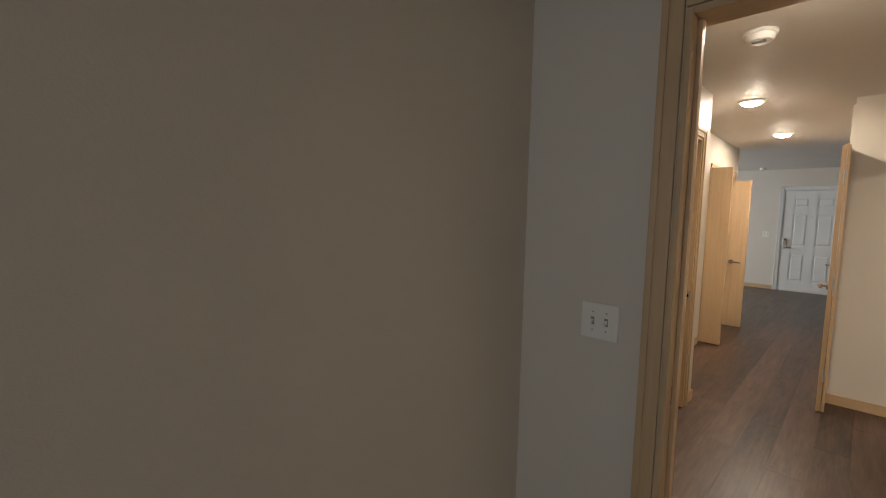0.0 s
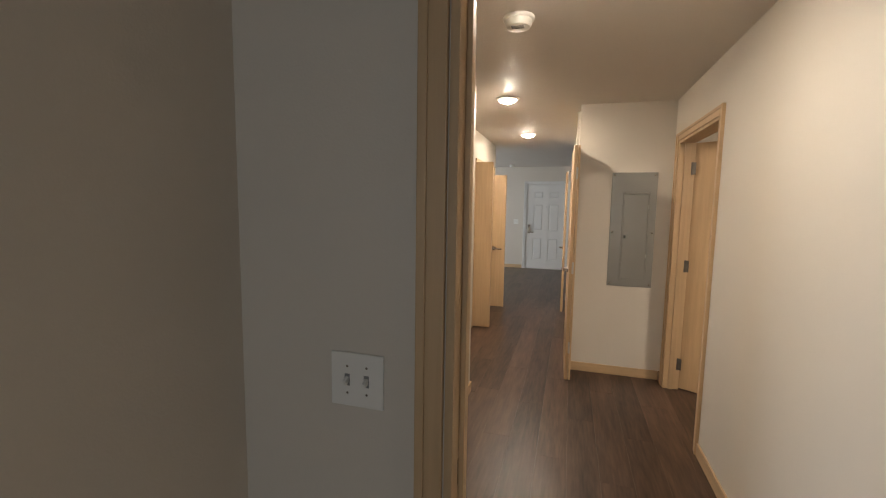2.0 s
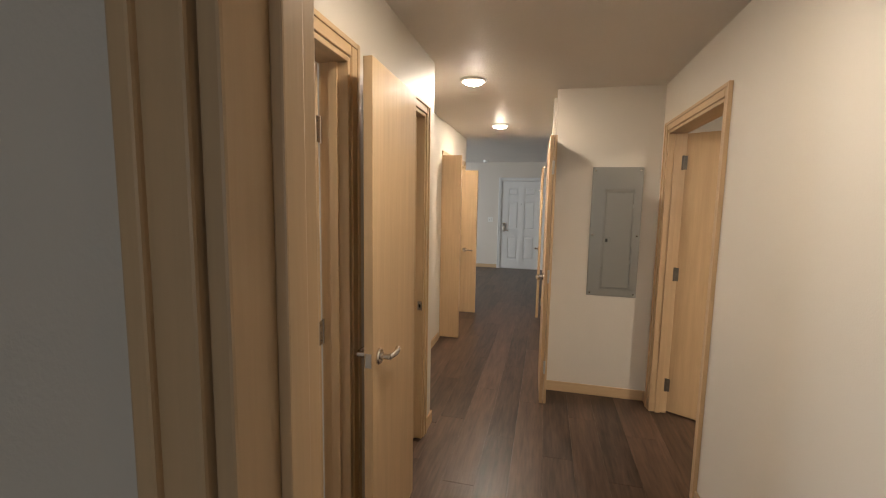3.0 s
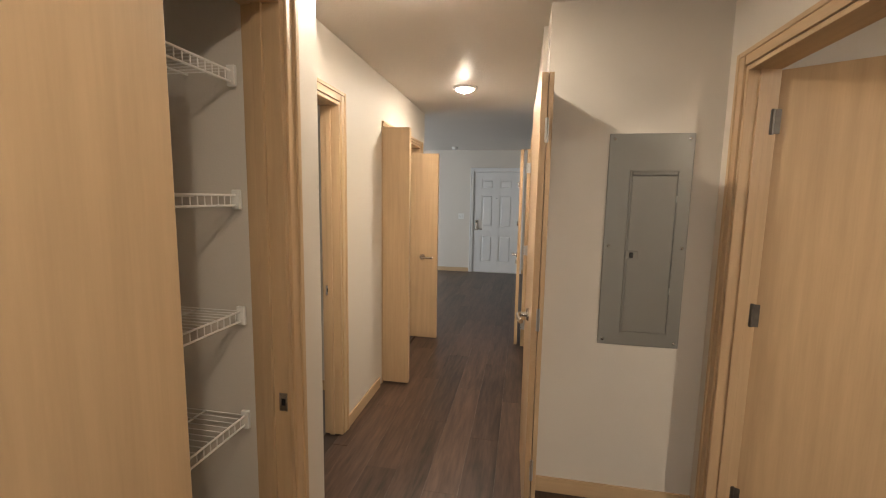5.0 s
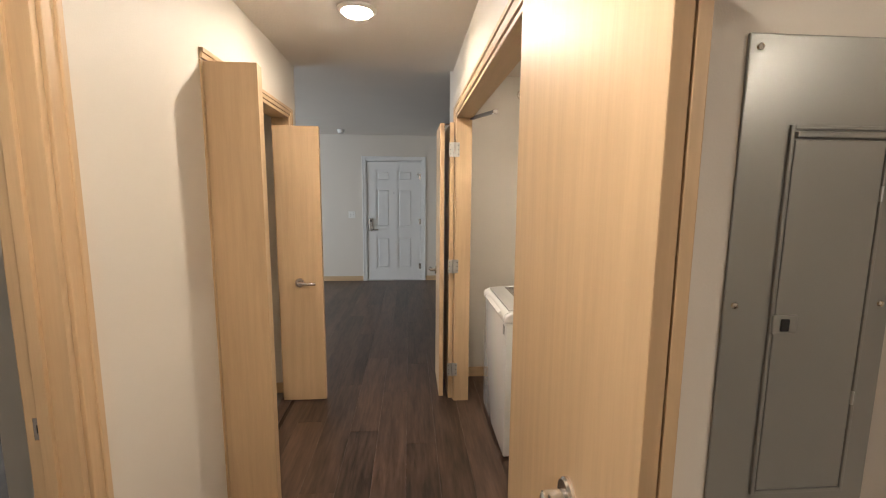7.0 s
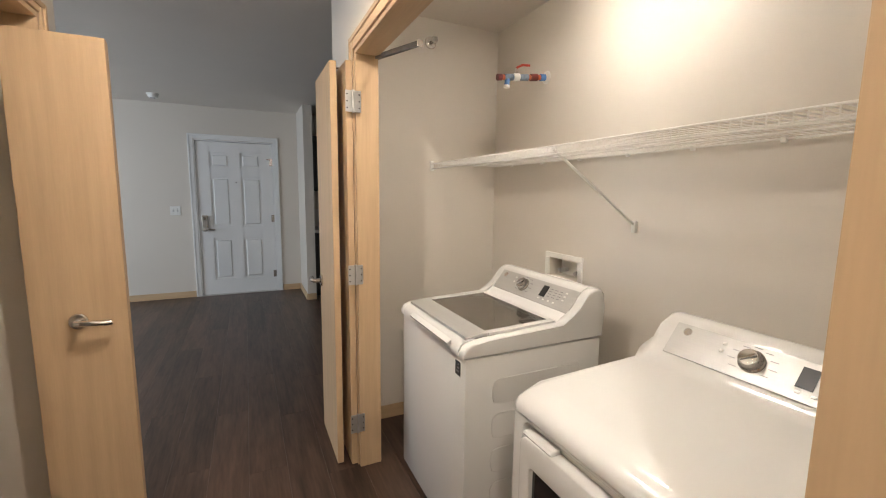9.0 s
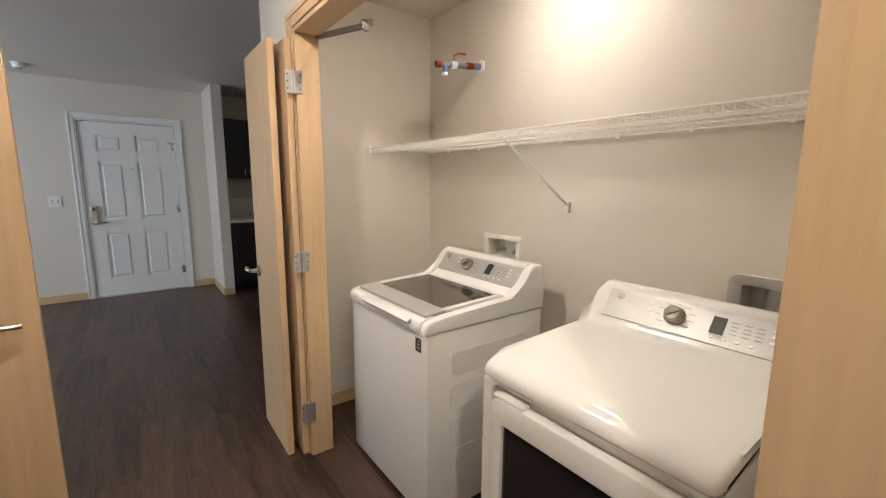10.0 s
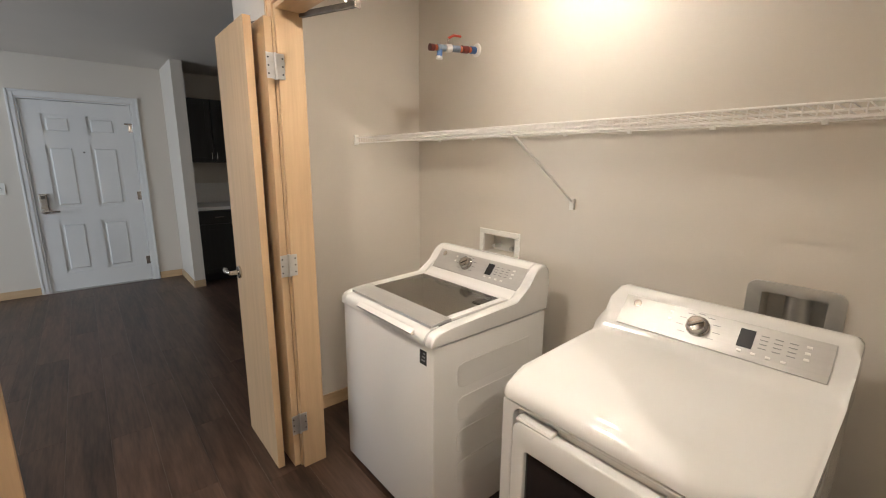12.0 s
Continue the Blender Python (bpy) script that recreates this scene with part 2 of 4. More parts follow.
# laundry front
wall("wall_8", [(5.455, 7.335, 0.995, 1.10, HEAD - 0.01, TOP), (7.335, 7.88, 0.995, 1.10, 0, TOP)])
wall("wall_9", [(5.178, 5.70, -0.03, 0.089, 0, TOP), (5.70, 5.865, -0.03, 0.089, 0, 0.81), (5.70, 5.865, -0.03, 0.089, 1.05, TOP), (5.865, 6.915, -0.03, 0.089, 0, TOP),
                 (6.915, 7.135, -0.03, 0.089, 0, 0.9735), (6.915, 7.135, -0.03, 0.089, 1.0715, TOP), (7.135, 7.88, -0.03, 0.089, 0, TOP), (7.735, 7.88, 0.089, 0.995, 0, TOP)], "greige painted laundry closet back wall")
# living room and kitchen
wall("wall_10", [(11.68, 11.80, -3.0, 1.215, 0, TOP), (11.68, 11.80, 1.215, 2.17, 2.06, TOP), (11.68, 11.80, 2.17, 6.0, 0, TOP)], "pale painted entry wall")
wall("wall_11", [(10.96, 11.68, 0.79, 0.90, 0, TOP)], "short pale stub wall beside the kitchen")
wall("wall_12", [(7.64, 8.5, 5.95, 6.07, 0, TOP), (10.7, 11.8, 5.95, 6.07, 0, TOP), (8.5, 10.7, 5.95, 6.07, 0, 0.75), (8.5, 10.7, 5.95, 6.07, 2.15, TOP),
                 (4.16, 6.2, 5.95, 6.07, 0, TOP), (7.4, 7.64, 5.95, 6.07, 0, TOP), (6.2, 7.4, 5.95, 6.07, 0, 0.85), (6.2, 7.4, 5.95, 6.07, 2.15, TOP),
                 (1.9, 2.4, 5.95, 6.07, 0, TOP), (3.6, 4.16, 5.95, 6.07, 0, TOP), (2.4, 3.6, 5.95, 6.07, 0, 0.85), (2.4, 3.6, 5.95, 6.07, 2.15, TOP)])
wall("wall_13", [(-2.6, -2.48, -3.0, 0.45, 0, TOP), (-2.6, -2.48, 1.95 - 0.09, 1.975, 0, TOP), (-2.6, -2.48, 0.45, 1.86, 0, 0.85), (-2.6, -2.48, 0.45, 1.86, 2.15, TOP),
                 (-2.6, 11.8, -3.12, -3.0, 0, TOP), (1.9, 2.05, 1.975, 5.95, 0, TOP), (3.46, 3.56, 1.975, 2.6, 0, TOP), (3.56, 4.190, 2.5, 2.6, 0, TOP), (5.178, 5.29, -3.0, -0.03, 0, TOP)])

setting("ceiling_1", box(2.05, 7.64, -0.03, 2.37, HC, HC + 0.08), CEIL, "warm lit lightly textured white corridor ceiling", "ceiling")
setting("ceiling_2", box(7.641, 11.68, -3.0, 5.95, LC, LC + 0.1), CEIL, "lightly textured white living room ceiling", "ceiling")
setting("ceiling_3", box(-2.48, 2.049, -3.0, 1.975, BC, BC + 0.1), CEIL, "plain white bedroom ceiling", "ceiling")
setting("ceiling_4", box(2.05, 7.64, 2.371, 5.95, BC, BC + 0.1), CEIL, "plain white bedroom ceiling", "ceiling")
setting("ceiling_5", box(2.05, 7.64, -3.0, -0.031, BC, BC + 0.1), CEIL, "plain white room ceiling", "ceiling")
setting("ceiling_6", box(7.6402, 7.7345, 0.089, 0.994, HC, HC + 0.08), CEIL, "white laundry ceiling edge", "ceiling")
# added above the ceilings, never in view: keeps the sky's light out
setting("sky_block_slab", box(-2.7, 11.9, -3.2, 6.2, TOP, TOP + 0.1), PAINT, "unseen slab added above the rooms to block sky light", "slab")
setting("ground", box(-2.7, 11.9, -3.2, 6.2, -0.15, -0.012), SEAM, "dark subfloor under the planks", "floor")
setting("carpet_1", box(4.411, 7.529, 2.371, 5.949, -0.0115, 0.004), CARPET, "grey cut-pile bedroom carpet with brush marks", "carpet")
setting("carpet_2", box(-2.479, 1.99, -2.999, 1.859, -0.0115, 0.004), CARPET, "grey cut-pile carpet in the first room", "carpet")


# ---- trim ----
def casing(name, axis, face, out, a, b, top, a_leg=True, b_leg=True, w=0.062, depth=(0.0, 0.115), mat_head=None):
    """Maple door frame: casing legs and head on one face, jamb boards and stops in the opening.
    axis 'x': the wall runs along x and face is its y; out: +1 or -1, the way the face looks."""
    at = (a, face, 0) if axis == "x" else (face, a, 0)
    root = thing(name, at, "pale maple door frame with moulded casing", "door frame", kind="structure")

    def put(nm, u0, u1, d0, d1, z0, z1, mat, bevel=0.003):
        lo, hi = sorted((face + out * d0, face + out * d1))
        bm = box(u0, u1, lo, hi, z0, z1, bevel) if axis == "x" else box(lo, hi, u0, u1, z0, z1, bevel)
        part(nm, bm, mat, root)

    hm = MAPLE_H if axis == "x" else MAPLE_Y
    for on, u0, u1, s in ((a_leg, a - w, a, 1), (b_leg, b, b + w, -1)):
        if on:
            put("casing_leg", u0 + 0.004, u1 - 0.004 if s > 0 else u1 - 0.004, -0.002, 0.013, 0, top + w - 0.004, MAPLE)
            o0, o1 = (u0, u0 + 0.02) if s > 0 else (u1 - 0.02, u1)
            put("casing_band", o0, o1, -0.002, 0.019, 0, top + w, MAPLE)
    put("casing_head", a + 0.001, b - 0.001, -0.002, 0.0125, top + 0.004, top + w - 0.004, hm)
    put("casing_head_band", a - w + 0.02 + 0.001 if a_leg else a + 0.001, b + w - 0.02 - 0.001, -0.002, 0.0185, top + w - 0.02, top + w, hm)
    jd = depth[1]
    put("jamb", a - 0.001, a + 0.018, -jd + 0.001, 0.006, 0, top - 0.0005, MAPLE)
    put("jamb", b - 0.018, b + 0.001, -jd + 0.001, 0.006, 0, top - 0.0005, MAPLE)
    put("head_jamb", a + 0.0185, b - 0.0185, -jd + 0.001, 0.006, top - 0.018, top + 0.001, hm)
    return root


def stops(root, axis, face, out, a, b, top, d0, d1):
    for u0, u1 in ((a + 0.018, a + 0.030), (b - 0.030, b - 0.018)):
        lo, hi = sorted((face + out * d0, face + out * d1))
        part("stop", box(u0, u1, lo, hi, 0, top - 0.018, 0.002) if axis == "x" else box(lo, hi, u0, u1, 0, top - 0.018, 0.002), MAPLE, root)


def strike(root, m):
    plate = part("strike_plate", box(-0.0012, 0.0012, -0.014, 0.014, -0.029, 0.029, 0.001), CHROME, root, "satin nickel strike plate", m)
    part("strike_hole", box(-0.0015, 0.0015, -0.006, 0.006, -0.011, 0.011), DARK, plate, "", m)


f = casing("door_frame_1", "y", 1.953, -1, 0.458, 1.358, HEAD)
stops(f, "y", 1.953, -1, 0.458, 1.358, HEAD, -0.075, -0.045)
strike(f, pose(2.005, 1.3405, 0.94, 0, 0, 90))
f = casing("door_frame_2", "x", 1.86, -1, 2.28, 3.19, HEAD)
stops(f, "x", 1.86, -1, 2.28, 3.19, HEAD, -0.07, -0.035)
f = casing("door_frame_3", "x", 1.86, -1, 3.645, 4.204, HEAD)
stops(f, "x", 1.86, -1, 3.645, 4.204, HEAD, -0.075, -0.045)
strike(f, pose(4.1855, 1.876, 0.885))
f = casing("door_frame_4", "x", 2.255, -1, 4.52, 5.455, HEAD)
stops(f, "x", 2.255, -1, 4.52, 5.455, HEAD, -0.075, -0.045)
strike(f, pose(5.4365, 2.335, 0.94))
f = casing("door_frame_5", "x", 0.31, 1, 4.04, 5.02, HEAD)
stops(f, "x", 0.31, 1, 4.04, 5.02, HEAD, -0.07, -0.035)
casing("closet_frame", "x", 2.255, -1, 6.215, 7.462, HEAD - 0.012, a_leg=False, w=0.045)
casing("laundry_frame", "x", 1.10, 1, 5.455, 7.335, HEAD - 0.01, a_leg=False, depth=(0, 0.105))


def baseboard(name, segs):
    root = thing(name, (segs[0][0], segs[0][2], 0), "pale maple baseboard along the wall foot", "baseboard", kind="structure")
    for x0, x1, y0, y1 in segs:
        part("board", box(x0, x1, y0, y1, 0, 0.082, 0.003), MAPLE_H if x1 - x0 > y1 - y0 else MAPLE_Y, root)


B = 0.013
baseboard("baseboard_1", [(2.085, 2.215, 1.86 - B, 1.859), (3.255, 3.58, 1.86 - B, 1.859), (4.268, 4.409, 1.86 - B, 1.859), (4.411, 4.41 + B, 1.86 - B, 2.234)])
baseboard("baseboard_2", [(5.520, 6.15, 2.255 - B, 2.254), (7.528, 7.64, 2.255 - B, 2.254), (7.641, 7.64 + B, 2.242, 5.94)])
baseboard("baseboard_3", [(2.075, 3.975, 0.311, 0.31 + B), (5.085, 5.177, 0.311, 0.31 + B), (5.178 - B, 5.177, 0.325, 1.078)])
baseboard("baseboard_4", [(7.40, 7.88, 1.101, 1.10 + B), (7.735 - B, 7.734, 0.103, 0.98), (5.30, 7.72, 0.0895, 0.089 + B)])
baseboard("baseboard_5", [(11.68 - B, 11.679, 2.235, 5.94), (11.68 - B, 11.679, 0.915, 1.15), (10.947, 11.665, 0.901, 0.90 + B), (10.96 - B, 10.959, 0.79, 0.899)])
baseboard("baseboard_6", [(6.0 - B, 5.999, 2.38, 2.97), (7.53 - B, 7.529, 2.99, 5.94), (6.115, 7.51, 2.87 - B, 2.869), (7.53 - B, 7.529, 2.38, 2.85)])
baseboard("baseboard_7", [(1.953 - B, 1.952, 1.426, 1.845), (-2.47, 1.939, 1.86 - B, 1.859)])


# ---- doors ----
def lever(parent, m, back=False):
    """A lever handle: rosette, neck and a bent grip along +x; the door's face is the xz plane, outward -y."""
    h = part("lever_handle", lathe(bmesh.new(), [(0.032, 0), (0.032, 0.006), (0.028, 0.011), (0.012, 0.012), (0.011, 0.05), (0.0, 0.05)], pose(0, 0, 0, 90), 24), CHROME, parent, "satin nickel lever handle", m, True)
    bm = tube(bmesh.new(), [(0, -0.045, 0), (0.02, -0.052, 0.002), (0.055, -0.053, 0.0), (0.10, -0.046, -0.004), (0.115, -0.040, -0.004)], 0.0108, 10)
    part("grip", bm, CHROME, h, "", m, True)


def hinge(parent, m, mat=None, reach=0.042):
    """A butt hinge with a rounded leaf each side of its barrel; the barrel runs along z."""
    h = part("hinge", rod(bmesh.new(), (0, 0, -0.05), (0, 0, 0.05), 0.006, 8), mat or CHROME, parent, "satin nickel hinge", m)
    for s in (-1, 1):
        part("hinge_leaf", box(min(0, s * reach), max(0, s * reach), -0.0012, 0.0012, -0.048, 0.048, 0.001), mat or CHROME, h, "", m)
        for k in (-0.03, 0, 0.03) if reach > 0.03 else ():
            part("screw", lathe(bmesh.new(), [(0.0035, 0), (0.002, 0.0012)], m @ pose(s * 0.028, -0.0012, k, 90), 8), DARK, h)


def slab_door(name, label, m, width, height=2.03, thick=0.035, lever_at=None, both=True):
    """A flush veneered leaf from its hinge edge along +x, thickness along +y."""
    root = thing(name, m.translation, label, "door")
    part("leaf", box(0, width, 0, thick, 0.012, 0.012 + height, 0.002), MAPLE, root, "flush maple veneer leaf", m)
    if lever_at:
        x, z = lever_at
        lever(root, m @ pose(x, 0, z, 0, 0, 0) @ Matrix.Scale(-1, 4, (1, 0, 0)))
        if both:
            lever(root, m @ pose(x, thick, z, 0, 0, 180))
        part("latch_plate", box(width - 0.0005, width + 0.0015, thick / 2 - 0.012, thick / 2 + 0.012, z - 0.028, z + 0.028), CHROME, root, "", m)
    return root


# leaf of the first side room, swung into it
d = slab_door("door_1", "flush maple door standing open into a side room", pose(3.165, 1.975, 0, 0, 0, 97), 0.86, lever_at=(0.80, 0.93))
for z in (0.22, 1.02, 1.80):
    hinge(d, pose(3.170, 1.968, z, 0, 0, 8))
# linen closet leaf, folded back along the wall
d = slab_door("door_2", "narrow flush maple closet door opened back along the wall", pose(3.683, 1.787, 0, 0, 0, 181.5), 0.56, lever_at=(0.50, 0.935))
# room beside the electric panel
d = slab_door("door_3", "flush maple door standing half open beside a panel", pose(5.022, 0.205, 0, 0, 0, 240), 0.91, lever_at=(0.85, 0.93))
for z in (0.22, 1.05, 1.84):
    hinge(d, pose(5.000, 0.212, z, 0, 0, 70), BRONZE, 0.026)


def bifold(name, label, leaves, lever_m, hinges, group, top=2.045, m=None):
    """Two folded leaves given as boxes, a lever, and hinges between them and the jamb."""
    x0, x1, y0, y1 = leaves[0]
    at = Vector(((x0 + x1) / 2, (y0 + y1) / 2, 0.012))
    root = thing(name, m @ at if m else at, label, "folding door", group)
    for x0, x1, y0, y1 in leaves:
        part("leaf", box(x0, x1, y0, y1, 0.012, top, 0.002), MAPLE, root, "", m)
    if lever_m is not None:
        lever(root, lever_m)
    for hm, reach in hinges:
        hinge(root, hm, GALV, reach)
    return root


# laundry pairs, folded flat back against the corridor wall
bifold("folding_door", "pair of flush maple folding leaves opened flat against the wall", [(7.374, 7.80, 1.180, 1.211), (7.338, 7.80, 1.116, 1.145)],
       pose(7.735, 1.211, 0.91, 0, 0, 180) @ Matrix.Scale(-1, 4, (1, 0, 0)), [(pose(7.313, 1.118, z, 0, 0, -90), 0.036) for z in (0.245, 1.01, 1.82)], "laundry folding doors", 2.005)
NEAR = pose(5.502, 1.138, 0, 0, 0, 181.7)
bifold("folding_door", "pair of flush maple folding leaves projecting past the wall corner", [(0.0, 0.62, 0.0, 0.027), (0.0, 0.62, 0.030, 0.050)],
       NEAR @ pose(0.41, 0, 0.965), [(NEAR @ pose(0.6205, 0.0285, z, 0, 0, 90), 0.008) for z in (0.30, 1.0, 1.80)], "laundry folding doors", 2.03, NEAR)
# hall closet pairs, folded square to the wall
bifold("folding_door", "pair of narrow maple closet leaves folded square to the wall", [(6.236, 6.268, 2.04, 2.345), (6.274, 6.306, 2.045, 2.345)], None, [], "closet folding doors")
bifold("folding_door", "pair of narrow maple closet leaves with a lever", [(7.378, 7.410, 2.04, 2.345), (7.416, 7.444, 2.045, 2.345)],
       pose(7.378, 2.20, 0.89, 0, 0, -90), [], "closet folding doors", 1.968)

# laundry track
root = thing("door_track", (7.2, 1.12, 2.045), "dark steel folding door track hanging under the header", "track")
TRACK = pose(7.06, 0.893, 2.030, 0, 0, 22.6)
part("rail", box(0.0, 0.57, -0.010, 0.010, -0.010, 0.010, 0.002), BRONZE, root, "", TRACK)
part("end", box(-0.006, 0.0, -0.016, 0.016, -0.014, 0.014, 0.002), CHROME, root, "", TRACK)
part("pin", tube(bmesh.new(), [(7.572, 1.106, 2.030), (7.60, 1.175, 2.03), (7.60, 1.185, 2.0)], 0.006, 8), CHROME, root)


# entrance door with six raised panels
def entrance():
    root = thing("door_4", (11.70, 1.69, 0), "white painted six-panel entrance door with a keypad lock", "door")
    x, y0, y1, h = 11.69, 1.235, 2.15, 2.03
    part("slab", box(x + 0.012, x + 0.045, y0, y1, 0.012, h + 0.012, 0.001), DOORWHITE, root)
    ys = (y0, y0 + 0.140, y0 + 0.402, y0 + 0.520, y0 + 0.765, y1)
    zs = (0.012, 0.21, 0.775, 0.925, 1.595, 1.705, 1.905, h + 0.012)
    for a, b in ((ys[0], ys[1]), (ys[2], ys[3]), (ys[4], ys[5])):
        part("stile", box(x, x + 0.0125, a, b, 0.012, h + 0.012), DOORWHITE, root)
    for a, b in ((zs[0], zs[1]), (zs[2], zs[3]), (zs[4], zs[5]), (zs[6], zs[7])):
        for c, d in ((ys[1], ys[2]), (ys[3], ys[4])):
            part("rail", box(x, x + 0.0125, c, d, a, b), DOORWHITE, root)
    for a, b in ((zs[1], zs[2]), (zs[3], zs[4]), (zs[5], zs[6])):
        for c, d in ((ys[1], ys[2]), (ys[3], ys[4])):
            bm = box(x + 0.001, x + 0.02, c + 0.016, d - 0.016, a + 0.016, b - 0.016)
            bmesh.ops.bevel(bm, geom=[e for e in bm.edges if all(v.co.x < x + 0.005 for v in e.verts)], offset=0.028, offset_type="OFFSET", segments=1, affect="EDGES", profile=0.5)
            part("panel", bm, DOORWHITE, root)
    lock = part("lock_case", box(x - 0.028, x, y1 - 0.098, y1 - 0.028, 0.875, 1.085, 0.01), CHROME, root, "satin nickel keypad lock case")
    part("keypad", box(x - 0.031, x - 0.027, y1 - 0.081, y1 - 0.045, 1.03, 1.068, 0.002), BRONZE, lock)
    lever(root, pose(x - 0.025, y1 - 0.063, 0.90, 0, 0, -90))
    part("peephole", lathe(bmesh.new(), [(0.008, 0), (0.006, 0.004)], pose(x, (y0 + y1) / 2, 1.52, 0, -90), 12), DARK, root)
    for z in (0.25, 1.03, 1.80):
        hinge(root, pose(x - 0.002, y0 - 0.006, z, 0, 0, 90))
    part("guard", box(x - 0.014, x, y0 + 0.0, y0 + 0.07, 1.835, 1.85, 0.002), CHROME, root, "small door guard arm")
    fr = thing("door_frame_6", (11.68, 1.69, 0), "white painted moulded entrance door casing", "door frame", kind="structure")
    for a, b in ((1.155, 1.215), (2.17, 2.23)):
        part("casing_leg", box(11.665, 11.681, a, b, 0, 2.125, 0.004), DOORWHITE, fr)
    part("casing_head", box(11.6655, 11.681, 1.2155, 2.1695, 2.065, 2.125, 0.004), DOORWHITE, fr)
    for a, b in ((1.1545, 1.175), (2.21, 2.2305)):
        part("casing_band", box(11.659, 11.6805, a, b, 0, 2.13, 0.004), DOORWHITE, fr)
    part("casing_head_band", box(11.6595, 11.6805, 1.1755, 2.2095, 2.11, 2.13, 0.004), DOORWHITE, fr)
    for a, b in ((1.2145, 1.231), (2.154, 2.1705)):
        part("jamb", box(11.672, 11.79, a, b, 0, 2.06, 0.002), DOORWHITE, fr)
    part("head_jamb", box(11.672, 11.79, 1.2315, 2.1535, 2.046, 2.0605, 0.002), DOORWHITE, fr)
    part("threshold", box(11.66, 11.79, 1.2315, 2.1535, 0, 0.010, 0.002), GALV, fr)


entrance()


# ---- lamps and ceiling fittings ----
def ceiling_lamp(x, y, z, core=None, label="round flush white ceiling lamp, lit warm", group="corridor ceiling lamps"):
    root = thing("ceiling_lamp", (x, y, z), label, "ceiling lamp", group)
    part("trim_ring", lathe(bmesh.new(), [(0.098, 0), (0.098, -0.006), (0.080, -0.016), (0.074, -0.012)], pose(x, y, z), 40), PLASTIC, root, "white trim ring", smooth=True)
    part("lens", lathe(bmesh.new(), [(0.074, -0.012), (0.066, -0.024), (0.046, -0.032), (0.02, -0.036), (0.0005, -0.037)], pose(x, y, z), 40), LENS, root, "glowing opal lens", smooth=True)
    part("led_core", lathe(bmesh.new(), [(0.015, -0.0365), (0.015, -0.0385), (0.0005, -0.0392)], pose(x, y, z), 20), core or CORE, root, "bright lamp core", smooth=True)
    return root


lamp = ceiling_lamp(4.82, 1.68, HC)
copy_thing(lamp, pose(6.63, 1.68, HC))
ceiling_lamp(2.93, 1.15, HC, CORE_SOFT)
ceiling_lamp(3.0, -0.95, BC, CORE_STRONG, "round flush white lamp in the side room", "side room lamps")
# added out of view as warm fill on the first room's long wall
ceiling_lamp(0.7, -2.4, BC, CORE_FILL, "added unseen fill lamp that warms the first room's wall", "first room lamps")
ceiling_lamp(6.58, 0.52, HC, CORE_FAINT, "round flush white lamp inside the laundry closet", "laundry lamps")


def detector(x, y, z, r, label):
    root = thing("smoke_detector", (x, y, z), label, "smoke detector")
    part("base", lathe(bmesh.new(), [(r, 0), (r, -0.012), (r * 0.93, -0.016)], pose(x, y, z), 36), PLASTIC, root, smooth=True)
    part("body", lathe(bmesh.new(), [(r * 0.86, -0.016), (r * 0.86, -0.03), (r * 0.74, -0.046), (r * 0.42, -0.052), (0.001, -0.053)], pose(x, y, z), 36), PLASTIC, root, smooth=True)
    for k in range(3):
        part("slot", box(x - r * 0.5 + k * 0.012, x - r * 0.5 + 0.004 + k * 0.012, y - r * 0.4, y + r * 0.4, z - 0.0545, z - 0.047, 0.001), MARK, root)


detector(3.30, 1.41, HC, 0.075, "round white smoke detector on the corridor ceiling")
detector(11.15, 2.48, LC, 0.06, "small white smoke detector on the living room ceiling")


# ---- electric panel ----
def electric_panel():
    x, y0, y1, z0, z1 = 5.178, 0.424, 0.790, 0.822, 1.826
    root = thing("electric_panel", (x, (y0 + y1) / 2, z0), "grey steel breaker panel cover screwed to the wall", "breaker panel")
    part("cover", box(x - 0.007, x - 0.0005, y0, y1, z0, z1, 0.003), PANELGREY, root)
    a, b, c, d = 0.486, 0.684, 0.893, 1.652
    for u0, u1, v0, v1 in ((a - 0.008, a, c - 0.008, d + 0.008), (b, b + 0.008, c - 0.008, d + 0.008), (a, b, d, d + 0.008), (a, b, c - 0.008, c)):
        part("rim", box(x - 0.013, x - 0.0068, u0, u1, v0, v1, 0.002), PANELGREY, root)
    door = part("door", box(x - 0.012, x - 0.0069, a + 0.003, b - 0.003, c + 0.003, d - 0.02, 0.002), PANELGREY, root)
    part("lip", box(x - 0.017, x - 0.0069, a + 0.003, b - 0.003, d - 0.016, d - 0.005, 0.003), PANELGREY, door)
    latch = part("latch", box(x - 0.018, x - 0.0115, b - 0.048, b + 0.006, 1.245, 1.285, 0.003), PANELGREY, door)
    part("slide", box(x - 0.021, x - 0.0175, b - 0.028, b - 0.010, 1.252, 1.278, 0.002), DARK, latch)
    for z in (1.10, 1.53):
        part("door_hinge", rod(bmesh.new(), (x - 0.012, a - 0.001, z - 0.015), (x - 0.012, a - 0.001, z + 0.015), 0.003, 8), GALV, root)
    for y in (y0 + 0.022, y1 - 0.022):
        for z in (z0 + 0.025, (z0 + z1) / 2 - 0.02, z1 - 0.025):
            part("screw", lathe(bmesh.new(), [(0.0075, 0), (0.006, 0.003), (0.0005, 0.0045)], pose(x - 0.007, y, z, 0, -90), 14), CHROME, root, smooth=True)


electric_panel()


